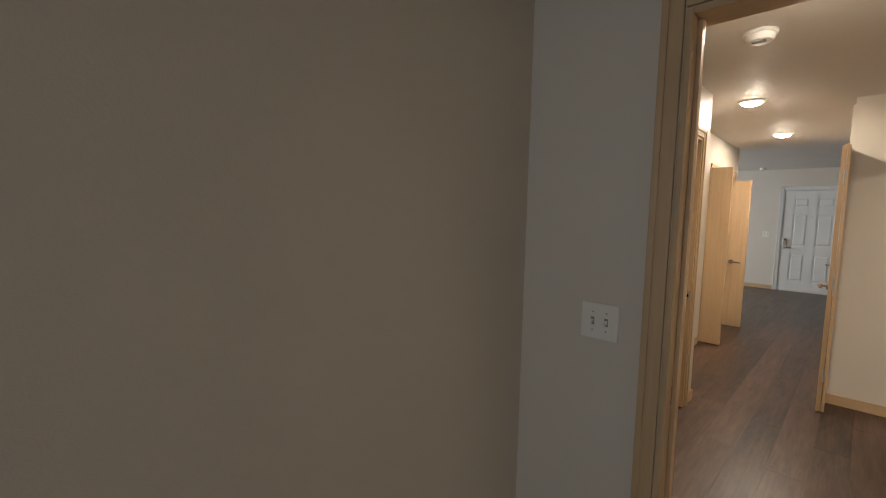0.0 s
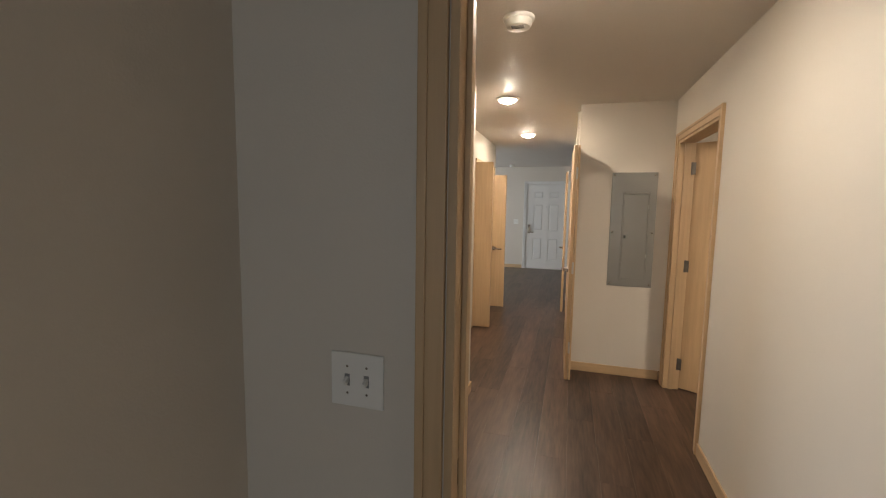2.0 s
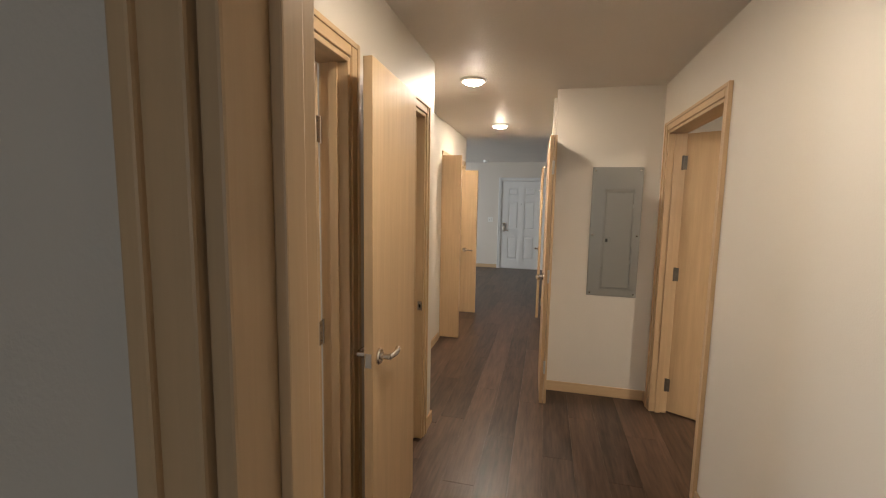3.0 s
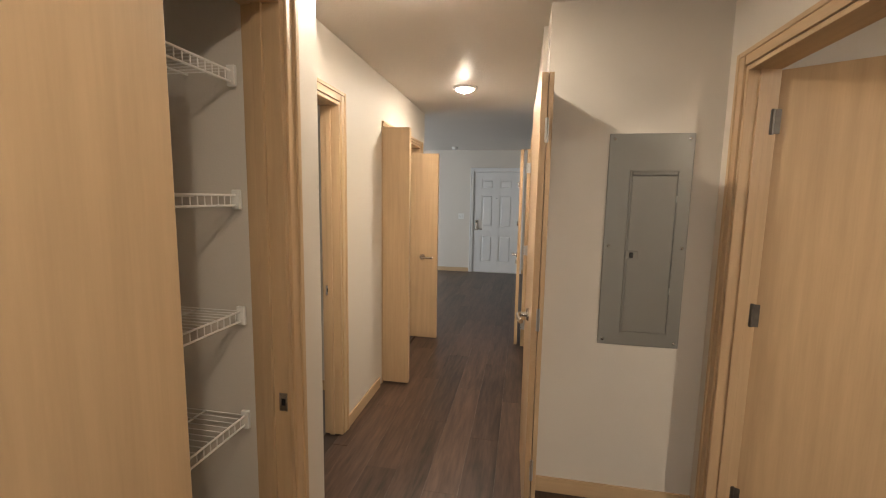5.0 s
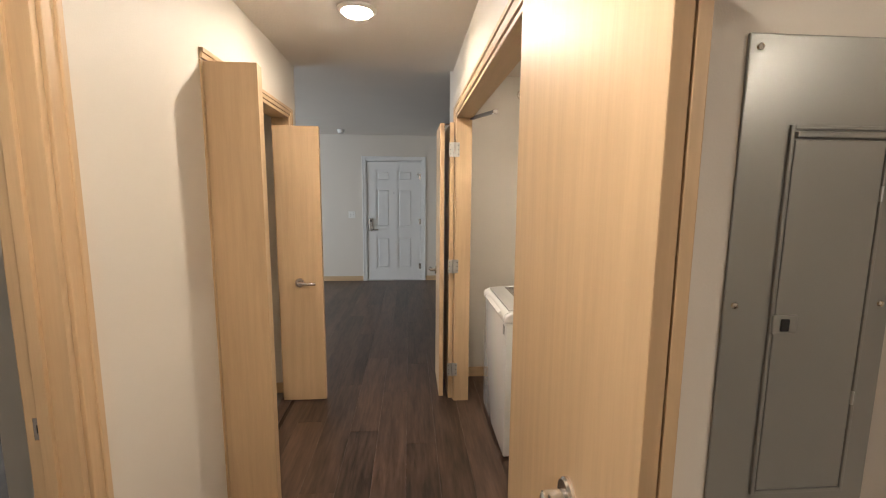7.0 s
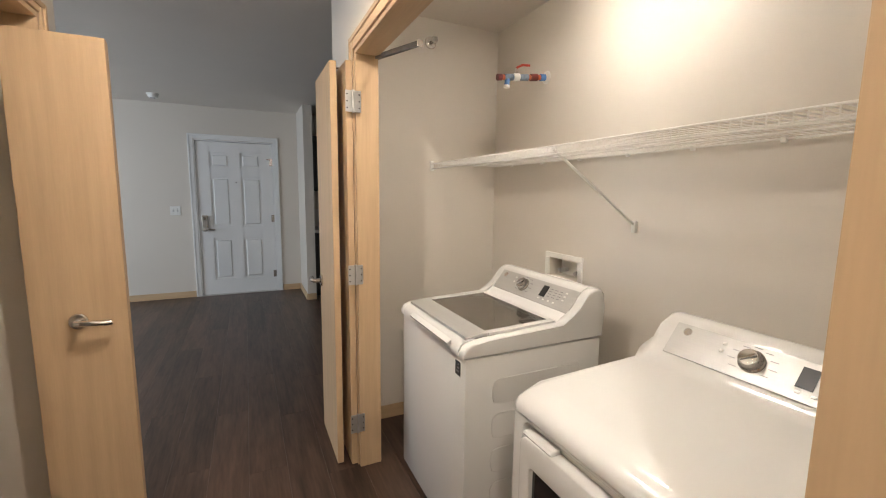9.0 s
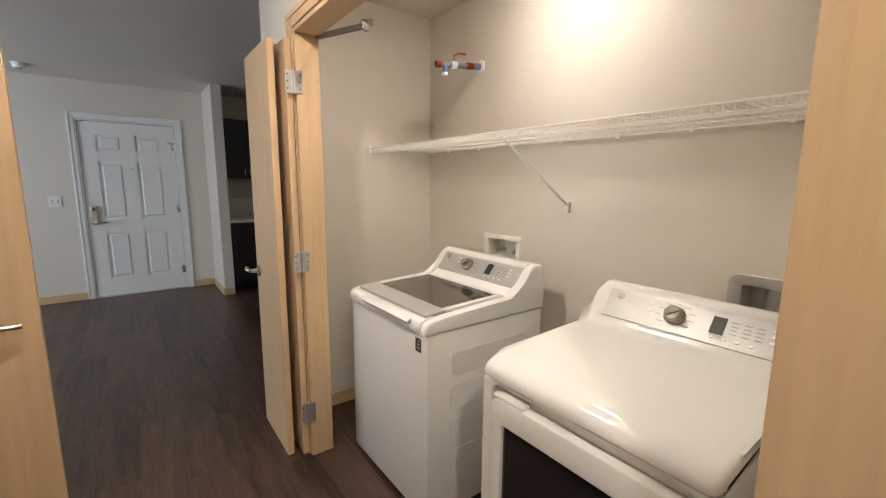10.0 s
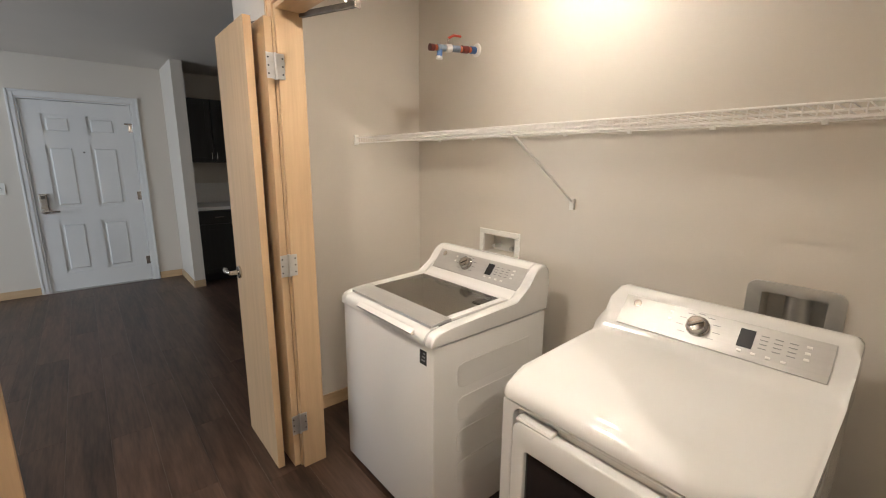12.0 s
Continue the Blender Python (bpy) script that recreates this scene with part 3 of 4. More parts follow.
def plate(name, m, w, h, label, category, toggles=0, sockets=0):
    """A wall plate: the wall is the xz plane, outward -y."""
    root = thing(name, m.translation, label, category)
    part("plate", box(-w / 2, w / 2, -0.006, -0.0003, -h / 2, h / 2, 0.003), PLASTIC, root, "", m)
    for k in range(toggles):
        u = (k - (toggles - 1) / 2) * 0.046
        part("slot", box(u - 0.006, u + 0.006, -0.007, -0.0055, -0.013, 0.013), MARK, root, "", m)
        part("toggle", box(-0.004, 0.004, -0.016, 0.0, -0.006, 0.006, 0.002), PLASTIC, root, "", m @ pose(u, -0.004, 0.002, 25))
        for s in (-1, 1):
            part("screw", lathe(bmesh.new(), [(0.003, 0), (0.002, 0.001)], m @ pose(u, -0.006, s * 0.03, 90), 10), CHROME, root)
    for k in range(sockets):
        v = (k - (sockets - 1) / 2) * 0.04
        s = part("socket", box(-0.017, 0.017, -0.0085, -0.005, v - 0.014, v + 0.014, 0.004), PLASTIC, root, "", m)
        for u in (-0.007, 0.007):
            part("slit", box(u - 0.0015, u + 0.0015, -0.0092, -0.0083, v - 0.003, v + 0.007), DARK, s, "", m)


plate("light_switch", pose(1.953, 1.557, 1.135, 0, 0, -90), 0.125, 0.120, "white two-toggle light switch plate", "light switch", toggles=2)
plate("light_switch", pose(11.68, 2.41, 1.147, 0, 0, -90), 0.115, 0.115, "white light switch plate beside the entrance", "light switch", toggles=2)
plate("wall_outlet", pose(6.0, 2.80, 0.345, 0, 0, -90), 0.072, 0.117, "white duplex outlet on a shaded wall", "outlet", sockets=2)


# ---- wire shelves ----
def wire_shelf(name, label, x0, x1, yw, yf, z, group="", braces=(), gap=0.0254, out=1):
    """Vinyl-coated wire shelf along x from the wall at yw to the lip at yf."""
    root = thing(name, ((x0 + x1) / 2, yw, z), label, "wire shelf", group)
    s = 1 if yf > yw else -1
    bm = bmesh.new()
    n = int((x1 - x0) / gap)
    for k in range(n + 1):
        x = x0 + 0.006 + k * (x1 - x0 - 0.012) / n
        rod(bm, (x, yw + s * 0.006, z), (x, yf, z), 0.0017, 5)
        rod(bm, (x, yf, z), (x, yf, z - 0.03), 0.0017, 5)
    tagged(part("wire_mesh", bm, WIRE, root), kind="stuff")
    for y, dz in ((yw + s * 0.008, -0.003), (yw + (yf - yw) * 0.36, -0.004), (yw + (yf - yw) * 0.70, -0.004), (yf, 0.0), (yf, -0.03)):
        part("rail", rod(bmesh.new(), (x0, y, z + dz), (x1, y, z + dz), 0.0032, 8), WIRE, root)
    for x, sx in ((x0, 1), (x1, -1)):
        part("end_bracket", box(min(x, x + sx * 0.012), max(x, x + sx * 0.012), yf - 0.014, yf + 0.012, z - 0.042, z + 0.016, 0.003), PLASTIC, root, "white end bracket")
    k = x0 + 0.2
    while k < x1 - 0.1:
        part("wall_clip", box(k - 0.008, k + 0.008, min(yw, yw + s * 0.014), max(yw, yw + s * 0.014), z - 0.014, z + 0.008, 0.003), PLASTIC, root, "white wall clip")
        k += 0.29
    for bxp in braces:
        b = part("brace", rod(bmesh.new(), (bxp, yf, z - 0.012), (bxp, yw + s * 0.012, z - 0.30), 0.0055, 8), WIRE, root, "diagonal support brace")
        part("foot", box(bxp - 0.011, bxp + 0.011, min(yw, yw + s * 0.016), max(yw, yw + s * 0.016), z - 0.335, z - 0.285, 0.003), PLASTIC, b)
    return root


wire_shelf("wire_shelf", "long white wire shelf on the laundry back wall", 5.295, 7.73, 0.0895, 0.545, 1.585, braces=(6.595,))
for z in (1.865, 1.515, 1.165, 0.83, 0.50, 0.18):
    wire_shelf("linen_shelf", "white wire shelf in the linen closet, empty", 3.565, 4.185, 2.498, 2.005, z, "linen closet shelves")
wire_shelf("closet_shelf", "white wire shelf in the hall closet, empty", 6.115, 7.525, 2.868, 2.53, 1.60)


# ---- washer and dryer ----
TOPLINE = [(0.905, 0.815), (0.905, 0.835), (0.893, 0.856), (0.868, 0.868), (0.80, 0.873)]
CONSOLE = [(0.455, 0.889), (0.43, 0.894), (0.405, 0.910), (0.375, 0.945), (0.345, 0.985), (0.325, 1.010), (0.30, 1.022), (0.265, 1.020), (0.245, 1.0), (0.240, 0.95), (0.240, 0.815)]


def feet(root, x0, x1, y0, y1):
    for x in (x0 + 0.05, x1 - 0.05):
        for y in (y0 + 0.05, y1 - 0.05):
            part("foot", lathe(bmesh.new(), [(0.02, 0), (0.02, 0.012), (0.01, 0.014), (0.01, 0.03)], pose(x, y, 0), 14), DARK, root)


def console(root, x0, x1, knob_x, disp):
    """Sloped control console: metal fascia, badge, knob, display and printed marks."""
    w = (x1 - x0) / 2

    fm = Matrix.Translation(((x0 + x1) / 2, 0.366, 0.9605)) @ Matrix(((-1, 0, 0, 0), (0, -0.625, 0.781, 0), (0, 0.781, 0.625, 0), (0, 0, 0, 1)))
    face = part("fascia", box(-w + 0.055, w - 0.045, -0.055, 0.055, -0.006, 0.002, 0.002), STEEL, root, "brushed silver control fascia", fm)
    u = -(knob_x - (x0 + x1) / 2)
    k = part("knob", lathe(bmesh.new(), [(0.033, 0.002), (0.033, 0.007), (0.029, 0.010), (0.027, 0.026), (0.023, 0.031), (0.0005, 0.032)], fm @ pose(u, 0.004, 0.001), 32), KNOBCHROME, root, "dark chrome selector knob", smooth=True)
    part("knob_grip", box(-0.021, 0.021, -0.005, 0.005, 0.03, 0.037, 0.003), KNOBCHROME, k, "", fm @ pose(u, 0.004, 0.001, 0, 0, 35))
    part("badge", lathe(bmesh.new(), [(0.013, 0.003), (0.012, 0.006), (0.0005, 0.0065)], fm @ pose(-w + 0.10, 0.03, 0), 24), CHROME, root, "round chrome badge", smooth=True)
    part("display", box(disp, disp + 0.037, -0.02, 0.036, 0.002, 0.0042), DARK, root, "dark display window", fm)
    for i in range(9):
        an = radians(-40 + i * 32.5)
        part("mark", box(-0.010, 0.010, -0.0011, 0.0011, 0.0028, 0.0036), MARK, face, "", fm @ pose(u + 0.052 * math.cos(an), 0.004 + 0.043 * math.sin(an), 0))
    for c in range(3):
        for r in range(4):
            part("mark", box(disp + 0.050 + c * 0.032, disp + 0.069 + c * 0.032, 0.026 - r * 0.0125, 0.0285 - r * 0.0125, 0.0028, 0.0036), MARK, face, "", fm)
    for c in range(4):
        part("button", box(disp + 0.004 + c * 0.034, disp + 0.016 + c * 0.034, -0.036, -0.028, 0.002, 0.005, 0.0015), PLASTIC, root, "", fm)
    for r in range(3):
        part("button", box(disp + 0.149, disp + 0.161, 0.024 - r * 0.018, 0.032 - r * 0.018, 0.002, 0.005, 0.0015), PLASTIC, root, "", fm)
    for r in range(2):
        part("button", box(u - 0.088, u - 0.078, 0.026 - r * 0.024, 0.035 - r * 0.024, 0.002, 0.005, 0.0015), PLASTIC, root, "", fm)


def washer(x0, x1):
    root = thing("washing_machine", ((x0 + x1) / 2, 0.58, 0), "white top-loading washing machine with a tinted glass lid", "washing machine")
    feet(root, x0, x1, 0.25, 0.89)
    part("cabinet", box(x0 + 0.003, x1 - 0.003, 0.25, 0.895, 0.022, 0.812, 0.012), WHITE, root, "white enamelled cabinet", smooth=True)
    for k in range(4):
        z = 0.20 + k * 0.14
        part("embossed_panel", prism(bmesh.new(), [(0.36, z), (0.75, z), (0.772, z + 0.008), (0.78, z + 0.03), (0.78, z + 0.07), (0.772, z + 0.092), (0.75, z + 0.10), (0.36, z + 0.10)], x0 + 0.0008, x0 + 0.012, 0.0018), WHITE, root)
    ring = [(0.905, 0.815), (0.905, 0.835), (0.893, 0.856), (0.868, 0.868), (0.835, 0.871), (0.835, 0.815)]
    side = TOPLINE + CONSOLE
    part("top_front", prism(bmesh.new(), ring, x0 + 0.0455, x1 - 0.0455), WHITE, root, smooth=True)
    for a, b in ((x0, x0 + 0.046), (x1 - 0.046, x1)):
        part("top_side", prism(bmesh.new(), side, a, b, 0.010), WHITE, root, smooth=True)
    back = [(0.455, 0.815), (0.455, 0.889)] + CONSOLE[1:]
    part("console", prism(bmesh.new(), back, x0 + 0.0455, x1 - 0.0455), WHITE, root, smooth=True)
    console(root, x0, x1, 6.99, 0.075)
    # lid: metal handle band, white rim, glass
    lid = part("lid_band", prism(bmesh.new(), [(0.872, 0.8695), (0.870, 0.879), (0.80, 0.886), (0.775, 0.886), (0.775, 0.874)], x0 + 0.05, x1 - 0.05, 0.003), STEEL, root, "brushed metal lid band", smooth=True)
    for a, b in ((x0 + 0.048, x0 + 0.078), (x1 - 0.078, x1 - 0.048)):
        part("lid_rim", prism(bmesh.new(), [(0.774, 0.874), (0.774, 0.886), (0.458, 0.897), (0.458, 0.885)], a, b, 0.002), WHITE, lid)
    part("lid_rim", prism(bmesh.new(), [(0.478, 0.885), (0.478, 0.8955), (0.4585, 0.8968), (0.4585, 0.885)], x0 + 0.0785, x1 - 0.0785), WHITE, lid)
    part("lid_glass", prism(bmesh.new(), [(0.773, 0.880), (0.773, 0.884), (0.479, 0.8945), (0.479, 0.8905)], x0 + 0.0785, x1 - 0.0785), LIDGLASS, lid, "grey tinted lid glass")
    part("lid_lip", prism(bmesh.new(), [(0.905, 0.842), (0.921, 0.842), (0.924, 0.850), (0.905, 0.862)], x0 + 0.10, x1 - 0.18, 0.003), WHITE, root, smooth=True)
    cx = (x0 + x1) / 2
    prof = [(0.30, 0.868), (0.27, 0.865), (0.262, 0.845)] + [(0.26 - 0.004 * (k % 2), 0.82 - 0.03 * k) for k in range(14)] + [(0.24, 0.40), (0.001, 0.39)]
    bm = lathe(bmesh.new(), prof, pose(cx, 0.62, 0) @ Matrix.Diagonal((1, 0.85, 1, 1)), 40)
    tubo = part("tub", bm, TUB, root, "stainless inner tub seen through the lid", smooth=True)
    part("tub_cover", lathe(bmesh.new(), [(0.27, 0.855), (0.235, 0.86), (0.23, 0.84)], pose(cx, 0.62, 0) @ Matrix.Diagonal((1, 0.66, 1, 1)), 40), MARK, root, "grey tub ring", smooth=True)
    part("dispenser", box(x0 + 0.085, x0 + 0.16, 0.49, 0.56, 0.862, 0.876, 0.006), DARK, root, "dark dispenser cap")
    tag = part("sticker", box(x0 + 0.042, x0 + 0.082, 0.8945, 0.8962, 0.735, 0.79), DARK, root, "small black sticker on the front")
    for k in range(3):
        part("print_bar", box(x0 + 0.050, x0 + 0.072 - 0.005 * k, 0.896, 0.8968, 0.748 + k * 0.014, 0.754 + k * 0.014), MARK, tag)


def dryer(x0, x1):
    root = thing("tumble_dryer", ((x0 + x1) / 2, 0.60, 0), "white front-loading dryer with a dark door window", "tumble dryer")
    feet(root, x0, x1, 0.25, 0.89)
    part("cabinet", box(x0 + 0.003, x1 - 0.003, 0.25, 0.900, 0.022, 0.812, 0.012), WHITE, root, "white enamelled cabinet", smooth=True)
    line = [(0.93, 0.815), (0.931, 0.832), (0.920, 0.852), (0.89, 0.866), (0.84, 0.873)] + CONSOLE
    part("top", prism(bmesh.new(), line, x0, x1, 0.022), WHITE, root, "smooth white curved top", smooth=True)
    console(root, x0, x1, 5.955, 0.075)
    # front bezel around the recessed door
    part("bezel", ring(bmesh.new(), (x0 + 0.004, x1 - 0.004, 0.03, 0.810), (x0 + 0.034, x1 - 0.042, 0.16, 0.800), 0.01, 0.035, 0.926, 0.899, 0.004), WHITE, root, smooth=True)
    a, b, c, d = x0 + 0.040, x1 - 0.050, 0.175, 0.768
    door = part("door_frame", ring(bmesh.new(), (a, b, c, d), (a + 0.055, b - 0.045, c + 0.07, d - 0.078), 0.035, 0.012, 0.938, 0.902, 0.005), WHITE, root, "white door frame with rounded corners", smooth=True)
    part("window", box(a + 0.0545, b - 0.0445, 0.904, 0.926, c + 0.0695, d - 0.0775, 0.003), SMOKE, door, "dark smoked door window")
    part("handle_ledge", prism(bmesh.new(), [(0.904, d - 0.001), (0.935, d - 0.001), (0.938, d + 0.006), (0.934, d + 0.012), (0.904, d + 0.012)], b - 0.125, b - 0.012, 0.003), WHITE, door, smooth=True)


washer(6.592, 7.268)
dryer(5.597, 6.25)


# ---- laundry fittings ----
def outlet_box():
    x0, x1, z0, z1, y = 6.885, 7.165, 0.945, 1.10, 0.089
    root = thing("washer_outlet_box", ((x0 + x1) / 2, y, z0), "white recessed washer outlet box in the wall", "outlet box")
    for a, b, c, d in ((x0, x1, z1 - 0.028, z1), (x0, x1, z0, z0 + 0.028), (x0, x0 + 0.03, z0 + 0.0285, z1 - 0.0285), (x1 - 0.03, x1, z0 + 0.0285, z1 - 0.0285)):
        part("frame", box(a, b, y + 0.0005, y + 0.012, c, d, 0.003), PLASTIC, root)
    part("recess_back", box(x0 + 0.0305, x1 - 0.0305, y - 0.085, y - 0.080, z0 + 0.0289, z1 - 0.0289), PLASTIC, root)
    for u in (x0 + 0.08, x1 - 0.08):
        part("valve_stub", rod(bmesh.new(), (u, y - 0.079, z0 + 0.06), (u, y - 0.02, z0 + 0.06), 0.011, 10), GALV, root, smooth=True)


outlet_box()


def vent_box():
    x0, x1, z0, z1, y = 5.658, 5.907, 0.78, 1.085, 0.089
    root = thing("dryer_vent_box", ((x0 + x1) / 2, y, z0), "galvanised recessed dryer vent box in the wall", "vent box")
    part("flange", ring(bmesh.new(), (x0, x1, z0, z1), (x0 + 0.042, x1 - 0.042, z0 + 0.032, z1 - 0.037), 0.03, 0.006, y + 0.008, y + 0.0005, 0.002), GALV, root, smooth=True)
    part("recess_back", box(x0 + 0.0405, x1 - 0.0405, y - 0.1, y - 0.095, z0 + 0.031, z1 - 0.036), GALV, root, "galvanised box back")
    part("duct", rod(bmesh.new(), (x0 + 0.118, y - 0.045, z0 + 0.032), (x0 + 0.118, y - 0.045, z1 - 0.037), 0.034, 18), GALV, root, "galvanised duct", smooth=True)


vent_box()


def valve():
    x, y, z = 7.235, 0.089, 2.03
    root = thing("pipe_valve", (x, y, z), "copper stub pipe with red lever valve and blue labels", "pipe valve")
    part("flange", lathe(bmesh.new(), [(0.034, 0), (0.030, 0.008), (0.012, 0.012)], pose(x, y, z, -90), 24), PLASTIC, root, smooth=True)
    def at(d, dz=0.0):
        return (x + 0.10 * d, y + d, z - 0.09 * d + dz)

    def sleeve(name, d0, d1, r, mat, label=""):
        return part(name, rod(bmesh.new(), at(d0), at(d1), r, 16), mat, root, label, smooth=True)

    sleeve("pipe", 0.004, 0.285, 0.012, GALV)
    sleeve("collar", 0.012, 0.040, 0.018, BLUE, "blue collar")
    sleeve("band", 0.042, 0.058, 0.0145, ORANGE)
    sleeve("coupling", 0.060, 0.098, 0.019, RIDGE, "dark red coupling")
    sleeve("band", 0.100, 0.112, 0.0145, ORANGE)
    sleeve("label_wrap", 0.114, 0.165, 0.0165, WRAP, "blue-grey printed label")
    body = sleeve("valve_body", 0.167, 0.200, 0.020, COUNTER, "pale valve body")
    sleeve("label_wrap", 0.202, 0.250, 0.0165, WRAP, "blue-grey printed label")
    sleeve("band", 0.252, 0.266, 0.0145, ORANGE)
    sleeve("cap", 0.268, 0.292, 0.017, RIDGE)
    drop = part("drop", rod(bmesh.new(), at(0.232), at(0.236, -0.040), 0.014, 14), BLUE, root, "blue drain stub", smooth=True)
    part("drop_end", rod(bmesh.new(), at(0.236, -0.0402), at(0.237, -0.052), 0.016, 14), PLASTIC, drop, "", smooth=True)
    part("stem", rod(bmesh.new(), at(0.183, 0.018), at(0.183, 0.046), 0.005, 8), CHROME, body)
    part("lever", tube(bmesh.new(), [at(0.183, 0.046), at(0.150, 0.062), at(0.105, 0.060)], 0.006, 8), RED, body, "red lever")


valve()
root = thing("sprinkler_head", (7.735, 0.555, 2.286), "small chrome sidewall sprinkler head", "sprinkler")
part("escutcheon", lathe(bmesh.new(), [(0.036, 0), (0.033, 0.008), (0.014, 0.014)], pose(7.7345, 0.555, 2.286, 0, -90), 24), CHROME, root, smooth=True)
part("frame", tube(bmesh.new(), [(7.722, 0.555, 2.286), (7.70, 0.573, 2.286), (7.675, 0.555, 2.286), (7.70, 0.537, 2.286), (7.722, 0.555, 2.286)], 0.004, 8), CHROME, root)
part("deflector", box(7.665, 7.678, 0.540, 0.570, 2.27, 2.302, 0.002), CHROME, root)


# ---- kitchen corner ----
def cabinet(name, label, x0, x1, y0, y1, z0, z1, drawer, toe):
    root = thing(name, ((x0 + x1) / 2, (y0 + y1) / 2, z0), label, "cabinet", name + "s")
    part("body", box(x0 + 0.02, x1, y0, y1, z0 + toe, z1, 0.001), ESPRESSO, root)
    if toe:
        part("toe_kick", box(x0 + 0.08, x1, y0, y1, z0, z0 + toe - 0.0005), DARK, root)
    top = z1 - 0.01
    if drawer:
        d = part("drawer", box(x0, x0 + 0.0195, y0 + 0.004, y1 - 0.004, z1 - 0.16, z1 - 0.012, 0.003), ESPRESSO, root)
        part("pull", tube(bmesh.new(), [(x0, (y0 + y1) / 2 - 0.05, z1 - 0.085), (x0 - 0.025, (y0 + y1) / 2 - 0.045, z1 - 0.085), (x0 - 0.025, (y0 + y1) / 2 + 0.045, z1 - 0.085), (x0, (y0 + y1) / 2 + 0.05, z1 - 0.085)], 0.005, 8), CHROME, d, "satin pull")
        top = z1 - 0.17
    c, e = z0 + toe + 0.005, top
    door = part("door", box(x0 + 0.006, x0 + 0.0195, y0 + 0.004, y1 - 0.004, c, e, 0.002), ESPRESSO, root)
    for a, b, f0, f1 in ((y0 + 0.004, y0 + 0.06, c, e), (y1 - 0.06, y1 - 0.004, c, e), (y0 + 0.0605, y1 - 0.0605, e - 0.056, e), (y0 + 0.0605, y1 - 0.0605, c, c + 0.056)):
        part("door_rail", box(x0, x0 + 0.0065, a, b, f0, f1, 0.002), ESPRESSO, door)
    return root, door


for k, y1 in enumerate((0.785, 0.325, -0.135)):
    cabinet("base_cabinet", "espresso-stained shaker base cabinet under the counter", 11.08, 11.675, y1 - 0.455, y1, 0, 0.87, True, 0.10)
for k, y1 in enumerate((0.785, 0.475, 0.165, -0.145)):
    r, d = cabinet("wall_cabinet", "espresso-stained shaker wall cabinet with a satin pull", 11.36, 11.675, y1 - 0.306, y1, 1.42, 2.16, False, 0)
    yy = y1 - (0.28 if k % 2 == 0 else 0.026)
    part("pull", tube(bmesh.new(), [(11.36, yy, 1.46), (11.335, yy, 1.465), (11.335, yy, 1.535), (11.36, yy, 1.54)], 0.005, 8), CHROME, d, "satin pull")
root = thing("countertop", (11.36, 0.2, 0.87), "pale laminate countertop with a low splashback", "countertop")
part("top", box(11.055, 11.678, -0.60, 0.788, 0.8705, 0.91, 0.005), COUNTER, root)
part("splashback", box(11.66, 11.678, -0.60, 0.788, 0.9105, 1.16, 0.003), COUNTER, root)


# ---- windows out of the walk's view, where the daylight comes in ----
def window(name, axis, at, a, b, z0, z1):
    root = thing(name, (a, at, z0) if axis == "x" else (at, a, z0), "white framed window with clear glass", "window", kind="structure")

    def put(nm, u0, u1, d0, d1, v0, v1, mat):
        ob = part(nm, box(u0, u1, at + d0, at + d1, v0, v1) if axis == "x" else box(at + d0, at + d1, u0, u1, v0, v1), mat, root)
        return ob

    for u0, u1, v0, v1 in ((a, a + 0.05, z0, z1), (b - 0.05, b, z0, z1), (a + 0.0505, b - 0.0505, z0, z0 + 0.05), (a + 0.0505, b - 0.0505, z1 - 0.05, z1), ((a + b) / 2 - 0.02, (a + b) / 2 + 0.02, z0 + 0.0505, z1 - 0.0505)):
        put("window_frame", u0, u1, 0.03, 0.08, v0, v1, PLASTIC)
    for u0, u1 in ((a + 0.0505, (a + b) / 2 - 0.0205), ((a + b) / 2 + 0.0205, b - 0.0505)):
        put("pane", u0, u1, 0.05, 0.056, z0 + 0.0505, z1 - 0.0505, CLEAR).visible_shadow = False


window("window_1", "x", 5.95, 8.5, 10.7, 0.75, 2.15)
window("window_2", "x", 5.95, 6.2, 7.4, 0.85, 2.15)
window("window_4", "x", 5.95, 2.4, 3.6, 0.85, 2.15)
window("window_3", "y", -2.60, 0.45, 1.86, 0.85, 2.15)


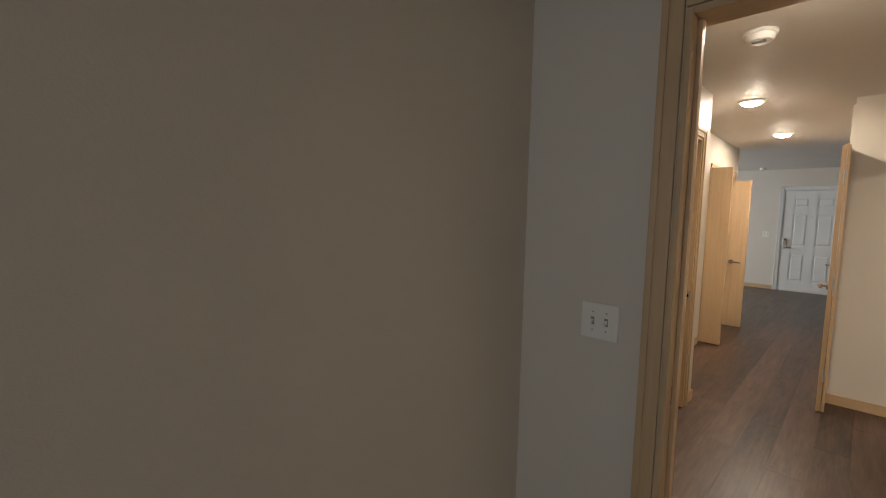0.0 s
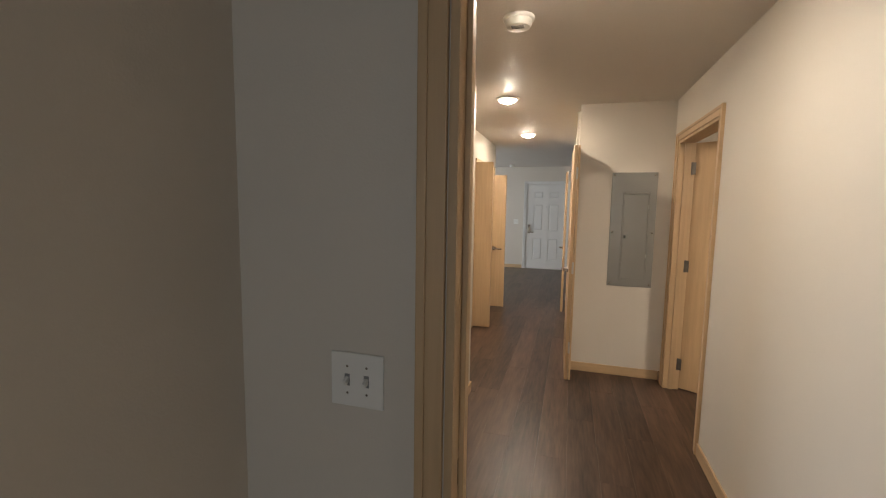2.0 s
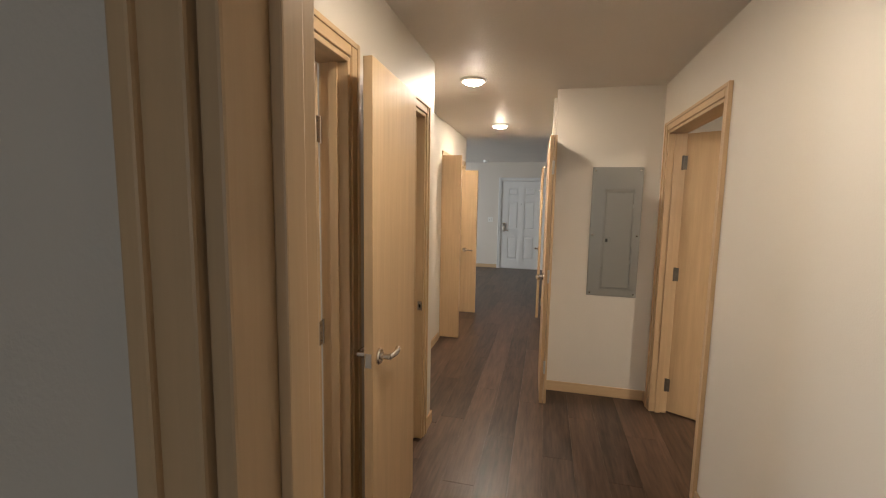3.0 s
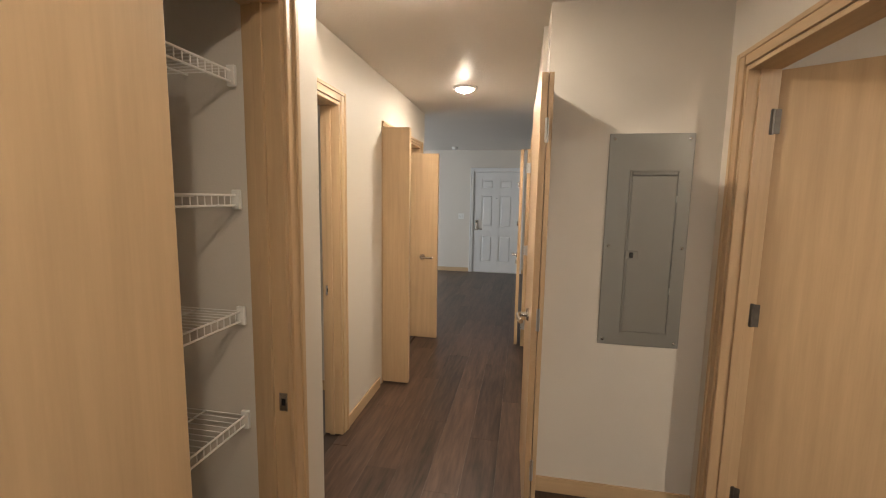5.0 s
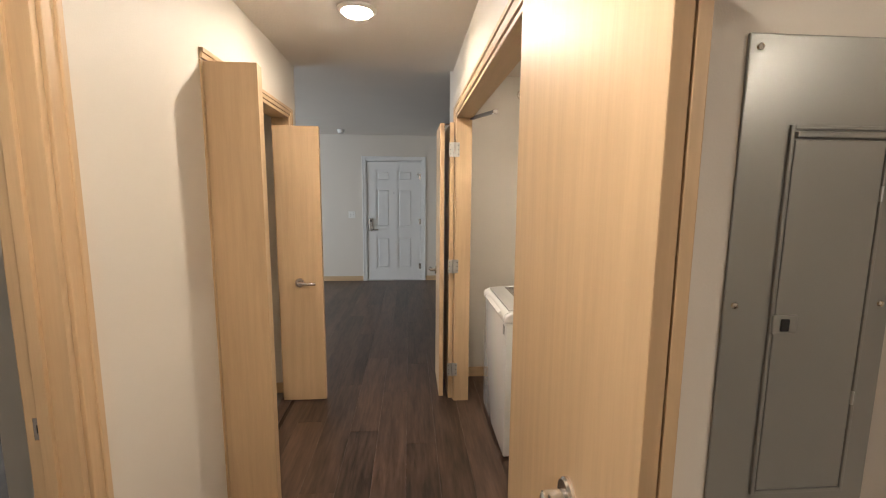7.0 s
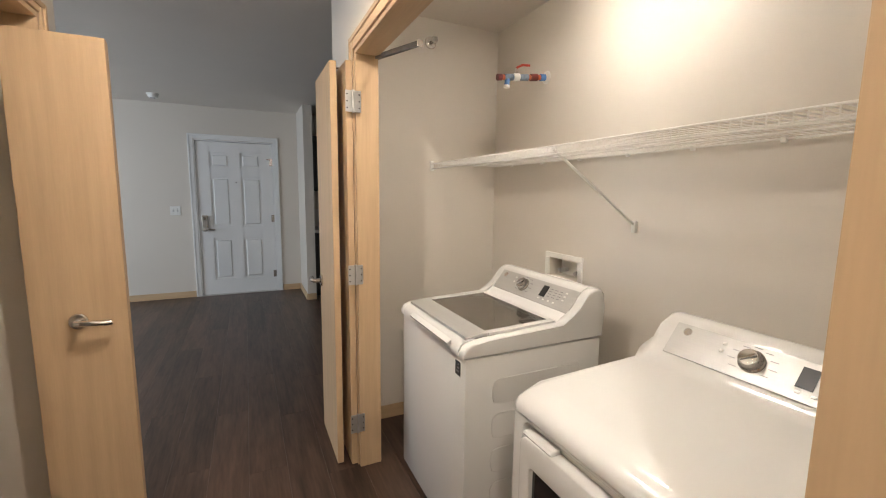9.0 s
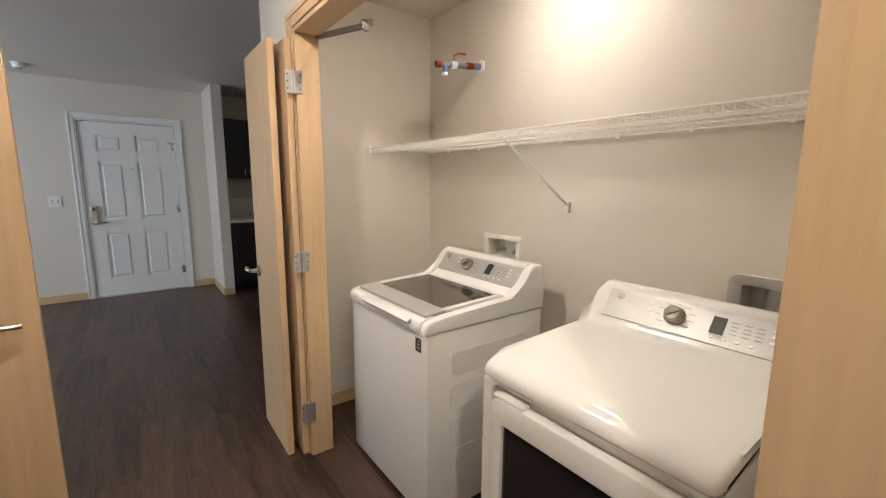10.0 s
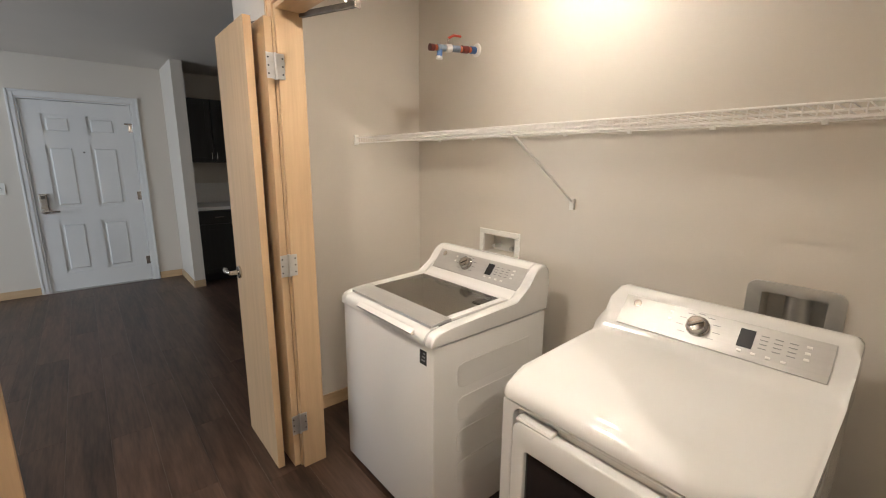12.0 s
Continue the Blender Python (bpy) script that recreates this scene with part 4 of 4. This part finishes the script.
# ---- floor planks ----
def planks():
    rng = random.Random(4)
    floor = thing("floor", (2.0, 0, 0), "dark brown wood-look vinyl plank floor", "floor", kind="structure")
    W, L = 0.181, 1.22
    pool = {}

    def mesh_for(length, width):
        key = (round(length, 2), round(width, 3))
        if key not in pool:
            bm = box(0.0002, key[0] - 0.0002, 0.0002, width - 0.0002, -0.010, 0.0)
            bmesh.ops.bevel(bm, geom=[e for e in bm.edges if all(v.co.z > -0.001 for v in e.verts)], offset=0.0006, segments=1, affect="EDGES")
            bmesh.ops.recalc_face_normals(bm, faces=bm.faces[:])
            me = bpy.data.meshes.new("plank")
            bm.to_mesh(me)
            bm.free()
            me.materials.append(PLANK)
            pool[key] = me
        return pool[key]

    def area(x0, x1, y0, y1, rest=False):
        nonlocal_bm = bmesh.new() if rest else None
        row = math.floor(y0 / W)
        while row * W < y1:
            a, b = max(row * W, y0), min((row + 1) * W, y1)
            if b - a > 0.004:
                x = x0 - (row * 0.437 * L) % L
                while x < x1 - 0.01:
                    c, d = max(x, x0), min(x + L, x1)
                    if d - c > 0.015:
                        if rest:
                            bx(nonlocal_bm, c + 0.0006, d - 0.0006, a + 0.0006, b - 0.0006, -0.010, 0.0)
                        else:
                            ob = new("plank", mesh_for(d - c, b - a))
                            ob.parent = floor
                            ob.location = (c - 2.0, a, 0)
                    x += L
            row += 1
        if rest:
            tagged(part("far_planks", nonlocal_bm, PLANK, floor), kind="stuff")

    area(1.99, 11.70, 1.086, 1.81)
    area(1.99, 4.41, 1.81, 1.86)
    area(4.41, 11.70, 1.81, 2.27)
    area(1.99, 5.29, 0.31, 1.086)
    area(5.29, 7.735, 0.089, 1.086)
    area(7.735, 11.70, 0.0, 1.086)
    area(7.53, 11.70, 2.27, 3.2)
    area(7.64, 11.70, 3.2, 5.94, True)
    area(7.89, 11.70, -2.99, 0.0, True)
    area(2.06, 5.17, -2.99, 0.31, True)
    area(2.06, 4.15, 1.86, 5.94, True)
    area(6.11, 7.52, 2.30, 2.86, True)


planks()
